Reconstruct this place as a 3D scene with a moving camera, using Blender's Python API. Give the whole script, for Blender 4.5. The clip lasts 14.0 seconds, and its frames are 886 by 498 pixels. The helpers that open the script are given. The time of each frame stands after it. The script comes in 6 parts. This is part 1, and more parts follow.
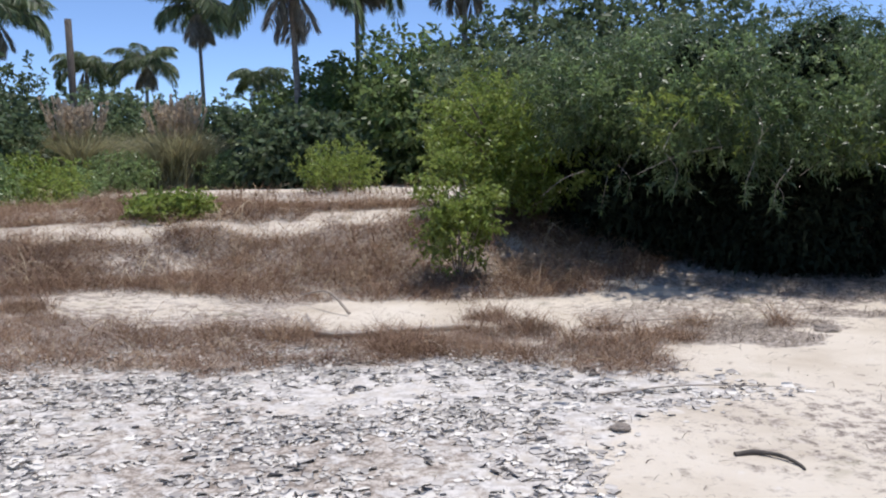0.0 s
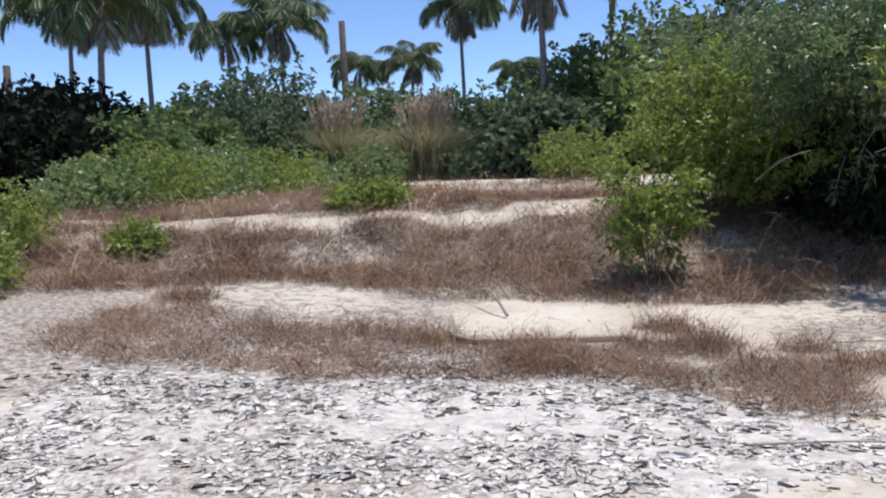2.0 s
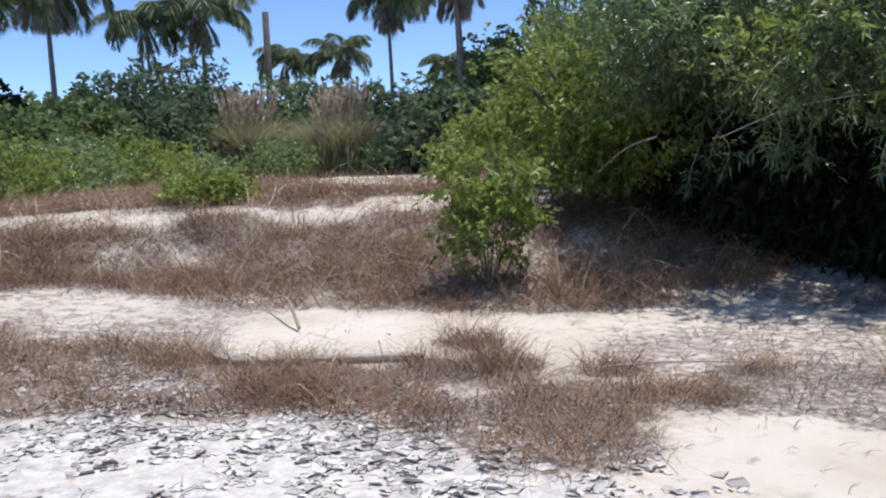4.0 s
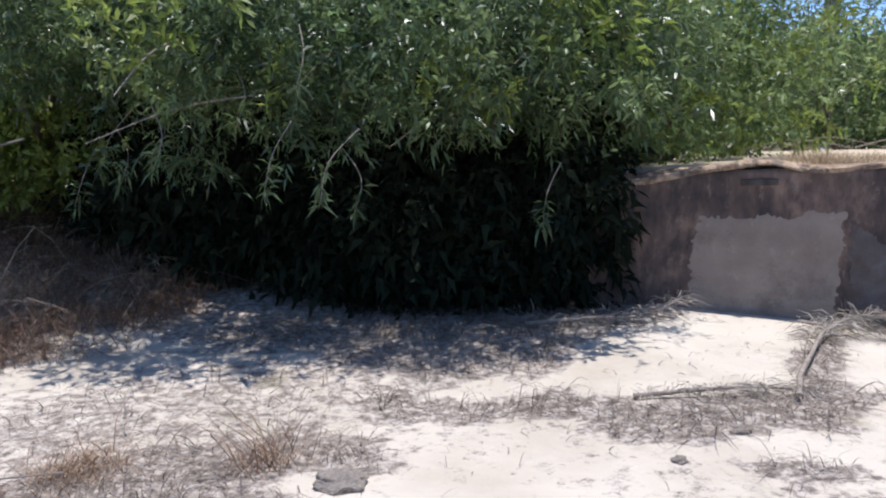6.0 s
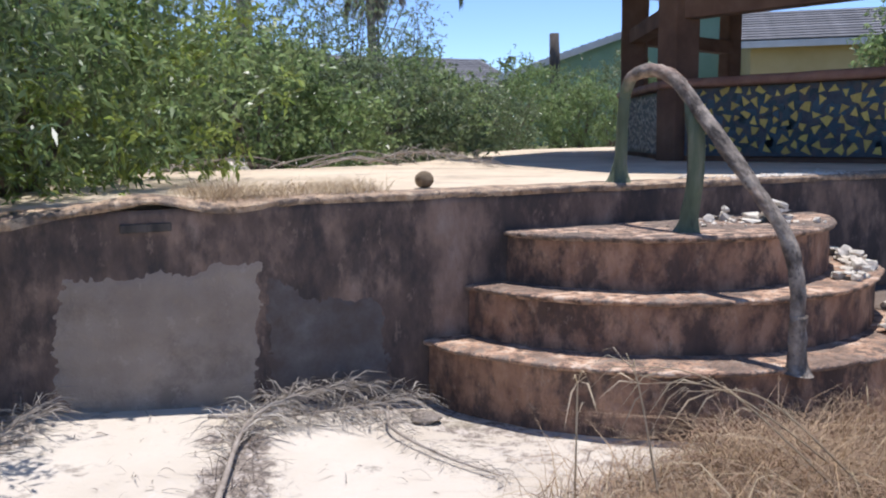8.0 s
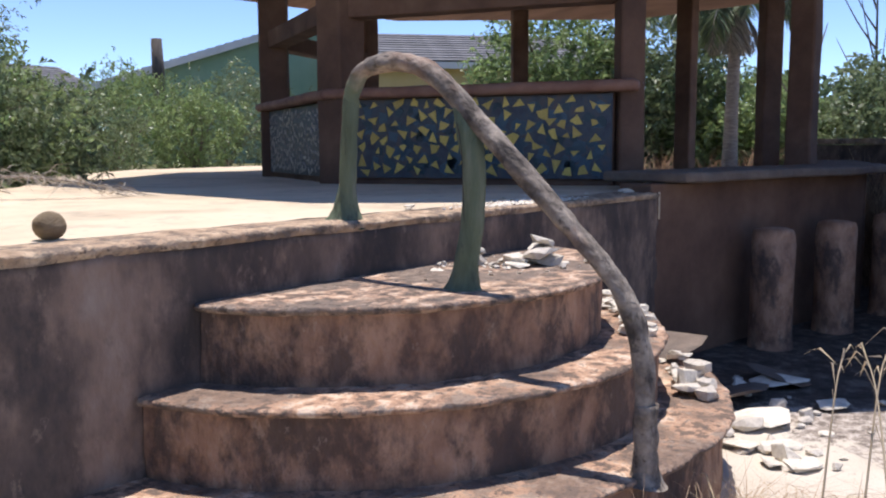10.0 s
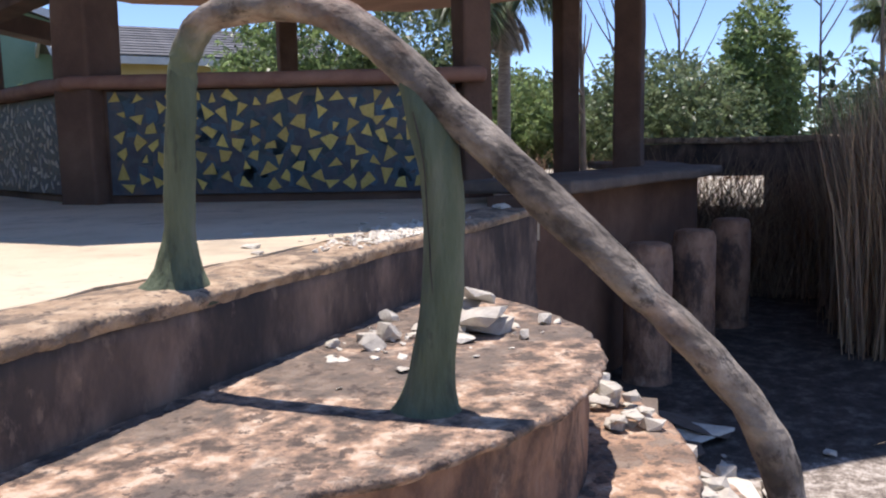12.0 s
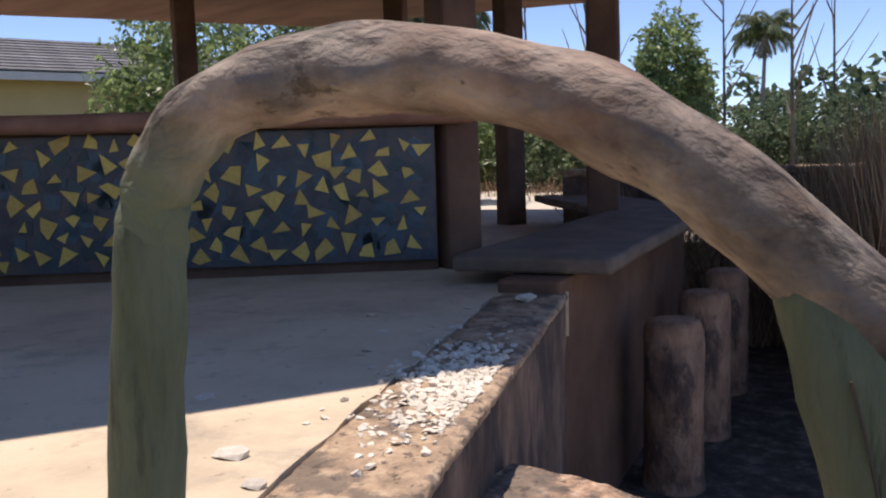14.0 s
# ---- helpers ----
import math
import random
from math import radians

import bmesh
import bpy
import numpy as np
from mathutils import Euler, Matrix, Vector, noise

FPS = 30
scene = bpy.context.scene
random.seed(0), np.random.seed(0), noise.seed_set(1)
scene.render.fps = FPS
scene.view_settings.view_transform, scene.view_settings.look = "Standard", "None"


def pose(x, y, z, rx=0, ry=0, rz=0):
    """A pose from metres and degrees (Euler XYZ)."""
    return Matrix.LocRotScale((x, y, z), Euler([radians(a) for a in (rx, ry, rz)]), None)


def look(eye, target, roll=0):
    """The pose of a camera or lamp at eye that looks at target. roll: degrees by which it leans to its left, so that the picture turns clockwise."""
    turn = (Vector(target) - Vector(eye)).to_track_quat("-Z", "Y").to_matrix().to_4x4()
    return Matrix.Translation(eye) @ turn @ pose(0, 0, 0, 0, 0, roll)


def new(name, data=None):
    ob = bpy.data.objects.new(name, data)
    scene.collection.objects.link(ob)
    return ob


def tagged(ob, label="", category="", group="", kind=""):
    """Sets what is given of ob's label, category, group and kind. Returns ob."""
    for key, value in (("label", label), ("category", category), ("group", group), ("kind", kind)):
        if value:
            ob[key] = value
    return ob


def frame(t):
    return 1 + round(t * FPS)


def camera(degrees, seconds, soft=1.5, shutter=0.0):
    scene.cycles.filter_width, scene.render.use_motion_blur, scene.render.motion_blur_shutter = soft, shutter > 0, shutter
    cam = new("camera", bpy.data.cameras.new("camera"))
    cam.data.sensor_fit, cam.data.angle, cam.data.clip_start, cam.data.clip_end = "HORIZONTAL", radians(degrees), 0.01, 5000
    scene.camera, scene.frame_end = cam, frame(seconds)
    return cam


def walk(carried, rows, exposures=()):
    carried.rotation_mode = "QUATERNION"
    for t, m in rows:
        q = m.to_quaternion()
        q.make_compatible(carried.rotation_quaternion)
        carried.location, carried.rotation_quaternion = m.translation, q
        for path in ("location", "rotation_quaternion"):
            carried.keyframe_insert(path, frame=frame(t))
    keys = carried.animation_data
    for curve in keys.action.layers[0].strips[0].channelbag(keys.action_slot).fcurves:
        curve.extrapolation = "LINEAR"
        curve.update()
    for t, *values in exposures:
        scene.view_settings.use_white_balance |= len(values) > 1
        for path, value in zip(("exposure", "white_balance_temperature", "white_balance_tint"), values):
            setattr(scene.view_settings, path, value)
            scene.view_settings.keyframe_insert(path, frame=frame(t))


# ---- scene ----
cam = camera(54.4, 14.0, soft=2.1)
PATH = [
    (0, (-0.929, -11.928, 1.591), (-1.829, -10.152, 1.403), -1.6),
    (0.5, (-0.854, -11.617, 1.575), (-2.019, -10.002, 1.389), -1.8),
    (1, (-0.913, -11.212, 1.537), (-2.257, -9.743, 1.349), -2.0),
    (1.5, (-0.818, -10.797, 1.507), (-2.228, -9.39, 1.321), -2.4),
    (2, (-0.644, -10.369, 1.483), (-2.054, -8.962, 1.296), -2.5),
    (2.2, (-0.599, -10.177, 1.465), (-2.003, -8.766, 1.275), -2.6),
    (4.3, (-0.465, -8.273, 1.33), (-1.744, -6.748, 1.131), -2.1),
    (4.5, (-0.408, -8.076, 1.364), (-1.611, -6.491, 1.159), -2.1),
    (5, (-0.308, -7.624, 1.353), (-1.287, -5.893, 1.139), -2.1),
    (5.5, (-0.238, -7.155, 1.373), (-0.952, -5.302, 1.14), -2.0),
    (6, (-0.125, -6.63, 1.42), (-0.568, -4.696, 1.168), -1.5),
    (6.5, (-0.084, -6.115, 1.424), (-0.304, -4.144, 1.165), -1.3),
    (7, (0.045, -5.657, 1.445), (0.147, -3.678, 1.181), -1.0),
    (7.5, (0.266, -5.196, 1.482), (0.737, -3.27, 1.222), -0.8),
    (8, (0.375, -4.749, 1.522), (1.161, -2.93, 1.257), -0.8),
    (8.2, (0.448, -4.616, 1.502), (1.345, -2.847, 1.244), -0.9),
    (8.5, (0.585, -4.346, 1.509), (1.644, -2.67, 1.248), -0.7),
    (8.7, (0.638, -4.149, 1.516), (1.803, -2.544, 1.258), -0.6),
    (10.8, (1.209, -2.256, 1.516), (2.851, -1.14, 1.278), -0.6),
    (11, (1.311, -2.125, 1.51), (2.989, -1.064, 1.267), -0.7),
    (11.5, (1.629, -1.787, 1.544), (3.397, -0.885, 1.302), -1.0),
    (12, (1.92, -1.425, 1.539), (3.756, -0.668, 1.305), -1.1),
    (12.5, (2.191, -1.12, 1.512), (4.068, -0.468, 1.28), -1.0),
    (13, (2.535, -0.838, 1.566), (4.432, -0.247, 1.34), -0.8),
    (13.5, (2.73, -0.652, 1.562), (4.643, -0.109, 1.348), -0.9),
    (13.6, (2.809, -0.607, 1.584), (4.721, -0.063, 1.367), -0.9),
    (14, (2.972, -0.47, 1.815), (4.892, 0.044, 1.599), -1.7),
]
walk(cam, [(t, look(eye, target, roll)) for t, eye, target, roll in PATH],
     exposures=[(0, 0.25, 6250, 14), (2.2, 0.33, 6250, 14), (4.5, 0.42, 6050, 14), (6, 0.50, 5950, 15), (7.5, 0.50, 6000, 16), (8.7, 0.54, 6150, 17), (11, 0.64, 6400, 18), (12.5, 0.58, 6400, 18), (13.3, 0.50, 6600, 19), (14, 0.42, 6950, 20)])

# ---- world and sun: midday, sun almost overhead, a little beyond the pool wall ----
SUN = Vector((0.12, 0.11, 1.0)).normalized()
world = bpy.data.worlds.new("world")
scene.world = world
world.use_nodes = True
wn = world.node_tree.nodes
sky = wn.new("ShaderNodeTexSky")
sky.sky_type, sky.sun_disc = "NISHITA", False
sky.sun_elevation = math.asin(SUN.z)
sky.sun_rotation = math.atan2(SUN.x, SUN.y)
sky.air_density, sky.dust_density, sky.ozone_density = 0.6, 0.0, 5.0
world.node_tree.links.new(sky.outputs[0], wn["Background"].inputs[0])
wn["Background"].inputs[1].default_value = 0.15
sun_data = bpy.data.lights.new("sun", "SUN")
sun_data.energy, sun_data.angle, sun_data.color = 3.7, radians(0.6), (1.0, 0.95, 0.87)
sun = new("sun", sun_data)
sun.matrix_world = look(SUN * 40, (0, 0, 0))

# ---- materials ----
def mat(name, stops, scale=4.0, detail=6.0, rough=0.85, bump=0.3, bump_scale=60.0, leaf=0.0, island=0.0,
        stretch=(1, 1, 1), stain=None, spec=0.3, metal=0.0, dist=0.02, per_object=0.0):
    """A grainy surface: noise through a ramp of (place, colour), fine relief, optional stains and variation by piece."""
    m = bpy.data.materials.new(name)
    m.use_nodes = True
    t = m.node_tree
    n, l = t.nodes, t.links
    p = n["Principled BSDF"]
    out = n["Material Output"]
    p.inputs["Roughness"].default_value = rough
    p.inputs["Specular IOR Level"].default_value = spec
    p.inputs["Metallic"].default_value = metal
    co = n.new("ShaderNodeTexCoord")
    mp = n.new("ShaderNodeMapping")
    mp.inputs["Scale"].default_value = stretch
    l.new(co.outputs["Object"], mp.inputs["Vector"])
    tex = n.new("ShaderNodeTexNoise")
    tex.inputs["Scale"].default_value, tex.inputs["Detail"].default_value = scale, detail
    tex.inputs["Roughness"].default_value = 0.62
    l.new(mp.outputs[0], tex.inputs["Vector"])
    ramp = n.new("ShaderNodeValToRGB")
    e = ramp.color_ramp.elements
    while len(e) < len(stops):
        e.new(0.5)
    for k, (place, c) in enumerate(stops):
        e[k].position, e[k].color = place, (*c, 1)
    l.new(tex.outputs["Fac"], ramp.inputs["Fac"])
    col = ramp.outputs["Color"]
    for c, sc, lo, hi, strength in ([stain] if isinstance(stain, tuple) else stain or []):
        tx = n.new("ShaderNodeTexNoise")
        tx.inputs["Scale"].default_value, tx.inputs["Detail"].default_value = sc, 8.0
        tx.inputs["Roughness"].default_value = 0.7
        l.new(mp.outputs[0], tx.inputs["Vector"])
        mr = n.new("ShaderNodeMapRange")
        mr.inputs["From Min"].default_value, mr.inputs["From Max"].default_value = lo, hi
        mr.inputs["To Max"].default_value = strength
        l.new(tx.outputs["Fac"], mr.inputs["Value"])
        mx = n.new("ShaderNodeMix")
        mx.data_type = "RGBA"
        l.new(mr.outputs[0], mx.inputs["Factor"])
        l.new(col, mx.inputs["A"])
        mx.inputs["B"].default_value = (*c, 1)
        col = mx.outputs["Result"]
    if island or per_object:
        hs = n.new("ShaderNodeHueSaturation")
        if island:
            g = n.new("ShaderNodeNewGeometry")
            src = g.outputs["Random Per Island"]
        else:
            g = n.new("ShaderNodeObjectInfo")
            src = g.outputs["Random"]
        amount = island or per_object
        mr = n.new("ShaderNodeMapRange")
        mr.inputs["To Min"].default_value, mr.inputs["To Max"].default_value = 1 - amount, 1 + amount
        l.new(src, mr.inputs["Value"])
        l.new(mr.outputs[0], hs.inputs["Value"])
        mh = n.new("ShaderNodeMapRange")
        mh.inputs["To Min"].default_value, mh.inputs["To Max"].default_value = 0.5 - 0.03 * amount, 0.5 + 0.03 * amount
        l.new(src, mh.inputs["Value"])
        l.new(mh.outputs[0], hs.inputs["Hue"])
        l.new(col, hs.inputs["Color"])
        col = hs.outputs["Color"]
    l.new(col, p.inputs["Base Color"])
    if bump:
        tb = n.new("ShaderNodeTexNoise")
        tb.inputs["Scale"].default_value, tb.inputs["Detail"].default_value = bump_scale, 6.0
        l.new(mp.outputs[0], tb.inputs["Vector"])
        b = n.new("ShaderNodeBump")
        b.inputs["Strength"].default_value, b.inputs["Distance"].default_value = bump, dist
        l.new(tb.outputs["Fac"], b.inputs["Height"])
        l.new(b.outputs[0], p.inputs["Normal"])
    if leaf:
        tr = n.new("ShaderNodeBsdfTranslucent")
        l.new(col, tr.inputs["Color"])
        ms = n.new("ShaderNodeMixShader")
        ms.inputs[0].default_value = leaf
        l.new(p.outputs[0], ms.inputs[1])
        l.new(tr.outputs[0], ms.inputs[2])
        l.new(ms.outputs[0], out.inputs["Surface"])
    return m


def leaf_mat(name, dark, light, island=0.4, leaf=0.3, rough=0.45, spec=0.4):
    return mat(name, [(0.3, dark), (0.7, light)], scale=1.3, detail=3, rough=rough, bump=0, leaf=leaf, island=island, spec=spec)


M_LEAF_DARK = leaf_mat("leaf_dark_narrow", (0.060, 0.100, 0.036), (0.15, 0.205, 0.080), leaf=0.35, rough=0.36, spec=0.7)
M_LEAF_GREEN = leaf_mat("leaf_green", (0.16, 0.235, 0.085), (0.29, 0.37, 0.155), leaf=0.5, rough=0.38, spec=0.6)
M_LEAF_LIME = leaf_mat("leaf_lime", (0.17, 0.235, 0.045), (0.33, 0.39, 0.10), leaf=0.5)
M_LEAF_GREY = leaf_mat("leaf_grey_green", (0.13, 0.185, 0.09), (0.25, 0.30, 0.155), leaf=0.4, rough=0.42, spec=0.5)
M_LEAF_DEEP_GREEN = leaf_mat("leaf_deep_green", (0.11, 0.165, 0.055), (0.20, 0.265, 0.10), leaf=0.45, rough=0.42)
M_LEAF_FAR = leaf_mat("leaf_far", (0.085, 0.125, 0.065), (0.15, 0.20, 0.105), leaf=0.45)
# Near-black leaf copy with hardly any gloss: deep shade is put into its colour.
M_LEAF_PAINTED_SHADE = leaf_mat("leaf_painted_shade", (0.014, 0.02, 0.012), (0.03, 0.038, 0.022), leaf=0.1, rough=0.9, spec=0.05)
M_PALM = leaf_mat("palm_leaf", (0.11, 0.15, 0.075), (0.21, 0.26, 0.13), leaf=0.42)
M_PALM_DRY = leaf_mat("palm_dry", (0.22, 0.19, 0.155), (0.46, 0.41, 0.345), leaf=0.1, rough=0.8)
M_BARK = mat("bark", [(0.3, (0.09, 0.07, 0.055)), (0.7, (0.24, 0.20, 0.16))], scale=9, stretch=(1, 1, 0.25), bump=0.6, bump_scale=30)
M_PALM_TRUNK = mat("palm_trunk", [(0.3, (0.16, 0.13, 0.11)), (0.7, (0.36, 0.32, 0.28))], scale=6, stretch=(1, 1, 2.5), bump=0.5, bump_scale=12)
M_TWIG = mat("twig", [(0.3, (0.22, 0.18, 0.14)), (0.7, (0.42, 0.37, 0.31))], scale=12, bump=0.2)
M_GRASS = mat("dry_grass", [(0.25, (0.15, 0.092, 0.063)), (0.55, (0.28, 0.182, 0.122)), (0.8, (0.44, 0.325, 0.22))], scale=0.9, detail=5,
              rough=0.8, bump=0, leaf=0.2, island=0.5, spec=0.15)
M_LITTER = mat("fallen_litter", [(0.25, (0.13, 0.105, 0.085)), (0.55, (0.25, 0.205, 0.165)), (0.8, (0.42, 0.36, 0.29))], scale=2.0, rough=0.85, bump=0, leaf=0.1, island=0.5, spec=0.15)
M_GRASS_PALE = mat("pale_grass", [(0.3, (0.36, 0.27, 0.17)), (0.7, (0.60, 0.50, 0.35))], scale=1.2, rough=0.8, bump=0, leaf=0.2, island=0.4)
M_PLUME = mat("plume", [(0.3, (0.50, 0.40, 0.29)), (0.7, (0.72, 0.62, 0.48))], scale=3, rough=0.9, bump=0, leaf=0.3, island=0.2)
M_PAMPAS = mat("pampas_blade", [(0.3, (0.27, 0.26, 0.14)), (0.7, (0.46, 0.42, 0.26))], scale=1.5, rough=0.7, bump=0, leaf=0.3, island=0.4)
M_REED = mat("reed", [(0.3, (0.26, 0.165, 0.095)), (0.7, (0.52, 0.38, 0.25))], scale=1.5, rough=0.7, bump=0, leaf=0.15, island=0.45)
M_FLAKE = mat("mud_flake", [(0.3, (0.44, 0.41, 0.365)), (0.7, (0.64, 0.60, 0.54))], scale=1.6, rough=0.95, bump=0, island=0.4)
M_STONE = mat("white_rubble", [(0.25, (0.54, 0.48, 0.39)), (0.6, (0.76, 0.70, 0.59))], scale=7, rough=0.9, bump=0.5, bump_scale=45, per_object=0.12)
M_ROCK = mat("grey_stone", [(0.3, (0.20, 0.165, 0.135)), (0.7, (0.40, 0.35, 0.29))], scale=14, bump=0.6)
M_WALL = mat("pool_wall", [(0.34, (0.075, 0.060, 0.053)), (0.47, (0.15, 0.108, 0.085)), (0.58, (0.26, 0.18, 0.135)), (0.72, (0.35, 0.27, 0.215))],
             scale=3.4, detail=13, stretch=(1, 1, 0.5), bump=0.6, bump_scale=24, rough=0.9,
             stain=[((0.055, 0.048, 0.045), 2.2, 0.47, 0.58, 0.8), ((0.36, 0.26, 0.19), 11.0, 0.585, 0.64, 0.4)])
M_STEP = mat("step_riser", [(0.36, (0.18, 0.105, 0.072)), (0.47, (0.32, 0.185, 0.118)), (0.62, (0.44, 0.27, 0.175))],
             scale=6, detail=14, stretch=(1, 1, 0.6), bump=0.8, bump_scale=24, rough=0.9, dist=0.03,
             stain=[((0.075, 0.058, 0.05), 2.3, 0.475, 0.56, 0.82), ((0.50, 0.37, 0.27), 15.0, 0.61, 0.65, 0.35)])
M_TREAD = mat("step_tread", [(0.41, (0.17, 0.125, 0.095)), (0.46, (0.40, 0.25, 0.165)), (0.53, (0.52, 0.34, 0.225)), (0.60, (0.70, 0.54, 0.40))],
              scale=12, detail=15, bump=1.0, bump_scale=28, rough=0.95, dist=0.03,
              stain=[((0.16, 0.12, 0.095), 3.0, 0.50, 0.54, 0.75), ((0.10, 0.08, 0.07), 19.0, 0.575, 0.61, 0.75)])
M_TREAD_TOP = mat("step_tread_top", [(0.40, (0.13, 0.10, 0.08)), (0.46, (0.27, 0.19, 0.14)), (0.53, (0.46, 0.30, 0.20)), (0.61, (0.66, 0.50, 0.37))],
                  scale=12, detail=15, bump=1.0, bump_scale=28, rough=0.95, dist=0.03,
                  stain=[((0.17, 0.14, 0.115), 2.1, 0.46, 0.54, 0.8), ((0.09, 0.07, 0.06), 17.0, 0.56, 0.60, 0.8)])
M_DECK = mat("deck", [(0.28, (0.42, 0.34, 0.24)), (0.5, (0.63, 0.52, 0.37)), (0.75, (0.70, 0.595, 0.44))],
             scale=1.3, detail=12, bump=0.4, bump_scale=25, rough=0.92,
             stain=[((0.30, 0.26, 0.21), 3.0, 0.55, 0.68, 0.6), ((0.24, 0.19, 0.14), 17, 0.61, 0.66, 0.55)])
M_COPING = mat("coping", [(0.33, (0.26, 0.19, 0.13)), (0.50, (0.46, 0.33, 0.22)), (0.62, (0.58, 0.44, 0.30))],
               scale=11, detail=14, bump=1.0, bump_scale=30, rough=0.95, dist=0.03,
               stain=[((0.16, 0.13, 0.105), 5, 0.50, 0.56, 0.75), ((0.11, 0.085, 0.07), 24, 0.58, 0.61, 0.8)])
M_PLASTER = mat("pale_plaster", [(0.3, (0.25, 0.20, 0.158)), (0.7, (0.39, 0.325, 0.258))], scale=2.4, detail=12, bump=0.5,
                stain=[((0.13, 0.105, 0.088), 2.0, 0.52, 0.66, 0.6), ((0.44, 0.37, 0.30), 10, 0.58, 0.63, 0.4)])
M_RAIL = mat("log_rail", [(0.36, (0.085, 0.072, 0.06)), (0.5, (0.22, 0.185, 0.15)), (0.66, (0.42, 0.36, 0.29))],
             scale=18, detail=14, bump=1.0, bump_scale=30, stretch=(1.0, 0.40, 0.5), rough=0.9, dist=0.03,
             stain=[((0.36, 0.20, 0.13), 3.0, 0.55, 0.68, 0.45), ((0.06, 0.05, 0.042), 22.0, 0.56, 0.61, 0.75)])
def rail_blend():
    """The bar's grey log surface, painted green where it turns down into the first post."""
    m = M_RAIL.copy()
    m.name = "log_rail_top"
    n, l = m.node_tree.nodes, m.node_tree.links
    p = n["Principled BSDF"]
    src = p.inputs["Base Color"].links[0].from_socket
    co, sep, tx = n.new("ShaderNodeTexCoord"), n.new("ShaderNodeSeparateXYZ"), n.new("ShaderNodeTexNoise")
    tx.inputs["Scale"].default_value, tx.inputs["Detail"].default_value = 9, 8
    l.new(co.outputs["Object"], sep.inputs[0])
    l.new(co.outputs["Object"], tx.inputs["Vector"])
    a, b = n.new("ShaderNodeMapRange"), n.new("ShaderNodeMapRange")
    a.inputs["From Min"].default_value, a.inputs["From Max"].default_value = 1.90, 1.74
    l.new(sep.outputs["Z"], a.inputs["Value"])
    b.inputs["From Min"].default_value, b.inputs["From Max"].default_value = -0.10, 0.03
    l.new(sep.outputs["Y"], b.inputs["Value"])
    k, j = n.new("ShaderNodeMath"), n.new("ShaderNodeMath")
    k.operation, j.operation = "MULTIPLY", "MULTIPLY_ADD"
    l.new(a.outputs[0], k.inputs[0])
    l.new(b.outputs[0], k.inputs[1])
    l.new(tx.outputs["Fac"], j.inputs[0])
    j.inputs[1].default_value = 1.2
    l.new(k.outputs[0], j.inputs[2])
    c = n.new("ShaderNodeMapRange")
    c.inputs["From Min"].default_value, c.inputs["From Max"].default_value = 0.85, 1.35
    l.new(j.outputs[0], c.inputs["Value"])
    mx = n.new("ShaderNodeMix")
    mx.data_type = "RGBA"
    l.new(c.outputs[0], mx.inputs["Factor"])
    l.new(src, mx.inputs["A"])
    mx.inputs["B"].default_value = (0.145, 0.175, 0.110, 1)
    l.new(mx.outputs["Result"], p.inputs["Base Color"])
    return m


M_RAIL_TOP = rail_blend()
M_RAIL_GREEN = mat("green_post", [(0.3, (0.085, 0.110, 0.068)), (0.55, (0.145, 0.175, 0.110)), (0.8, (0.25, 0.26, 0.19))],
                   scale=12, detail=12, bump=0.9, bump_scale=40, stretch=(1, 1, 0.22), rough=0.8, stain=[((0.26, 0.24, 0.20), 6, 0.57, 0.72, 0.7), ((0.06, 0.07, 0.05), 16, 0.58, 0.64, 0.6)])
M_BAR = mat("brown_paint", [(0.3, (0.095, 0.054, 0.038)), (0.55, (0.17, 0.098, 0.064)), (0.8, (0.25, 0.155, 0.105))], scale=2.0, detail=9,
            bump=0.25, bump_scale=35, rough=0.8)
M_LEDGE = mat("bar_ledge", [(0.3, (0.20, 0.10, 0.07)), (0.7, (0.36, 0.20, 0.14))], scale=4, detail=8, bump=0.2, rough=0.7)
M_MOSAIC = mat("mosaic_blue", [(0.30, (0.040, 0.045, 0.066)), (0.5, (0.055, 0.078, 0.10)), (0.7, (0.10, 0.082, 0.078))], scale=9, detail=2,
               bump=0.4, bump_scale=22, rough=0.4, spec=0.5)
M_TILE_YELLOW = mat("yellow_tile", [(0.3, (0.50, 0.36, 0.07)), (0.7, (0.66, 0.52, 0.16))], scale=6, rough=0.35, bump=0.1, spec=0.5, per_object=0.18)
M_TILE_BLUE = mat("blue_tile", [(0.3, (0.030, 0.062, 0.092)), (0.7, (0.045, 0.105, 0.13))], scale=6, rough=0.35, bump=0.1, spec=0.5, per_object=0.5)
M_TILE_GREY = mat("grey_tile", [(0.3, (0.42, 0.39, 0.34)), (0.7, (0.58, 0.53, 0.46))], scale=6, rough=0.5, bump=0.1, per_object=0.25)
M_CONCRETE = mat("concrete", [(0.3, (0.12, 0.092, 0.074)), (0.7, (0.23, 0.18, 0.14))], scale=4, detail=9, bump=0.4, stain=((0.11, 0.10, 0.09), 3, 0.5, 0.7, 0.6))
M_CEMENT = mat("cement_patch", [(0.3, (0.10, 0.09, 0.085)), (0.7, (0.21, 0.19, 0.175))], scale=3, detail=10, bump=0.3, stain=((0.10, 0.075, 0.06), 2.5, 0.42, 0.62, 0.85))
M_POST = mat("old_timber", [(0.3, (0.05, 0.045, 0.04)), (0.7, (0.14, 0.12, 0.10))], scale=10, stretch=(1, 1, 0.2), bump=0.5)
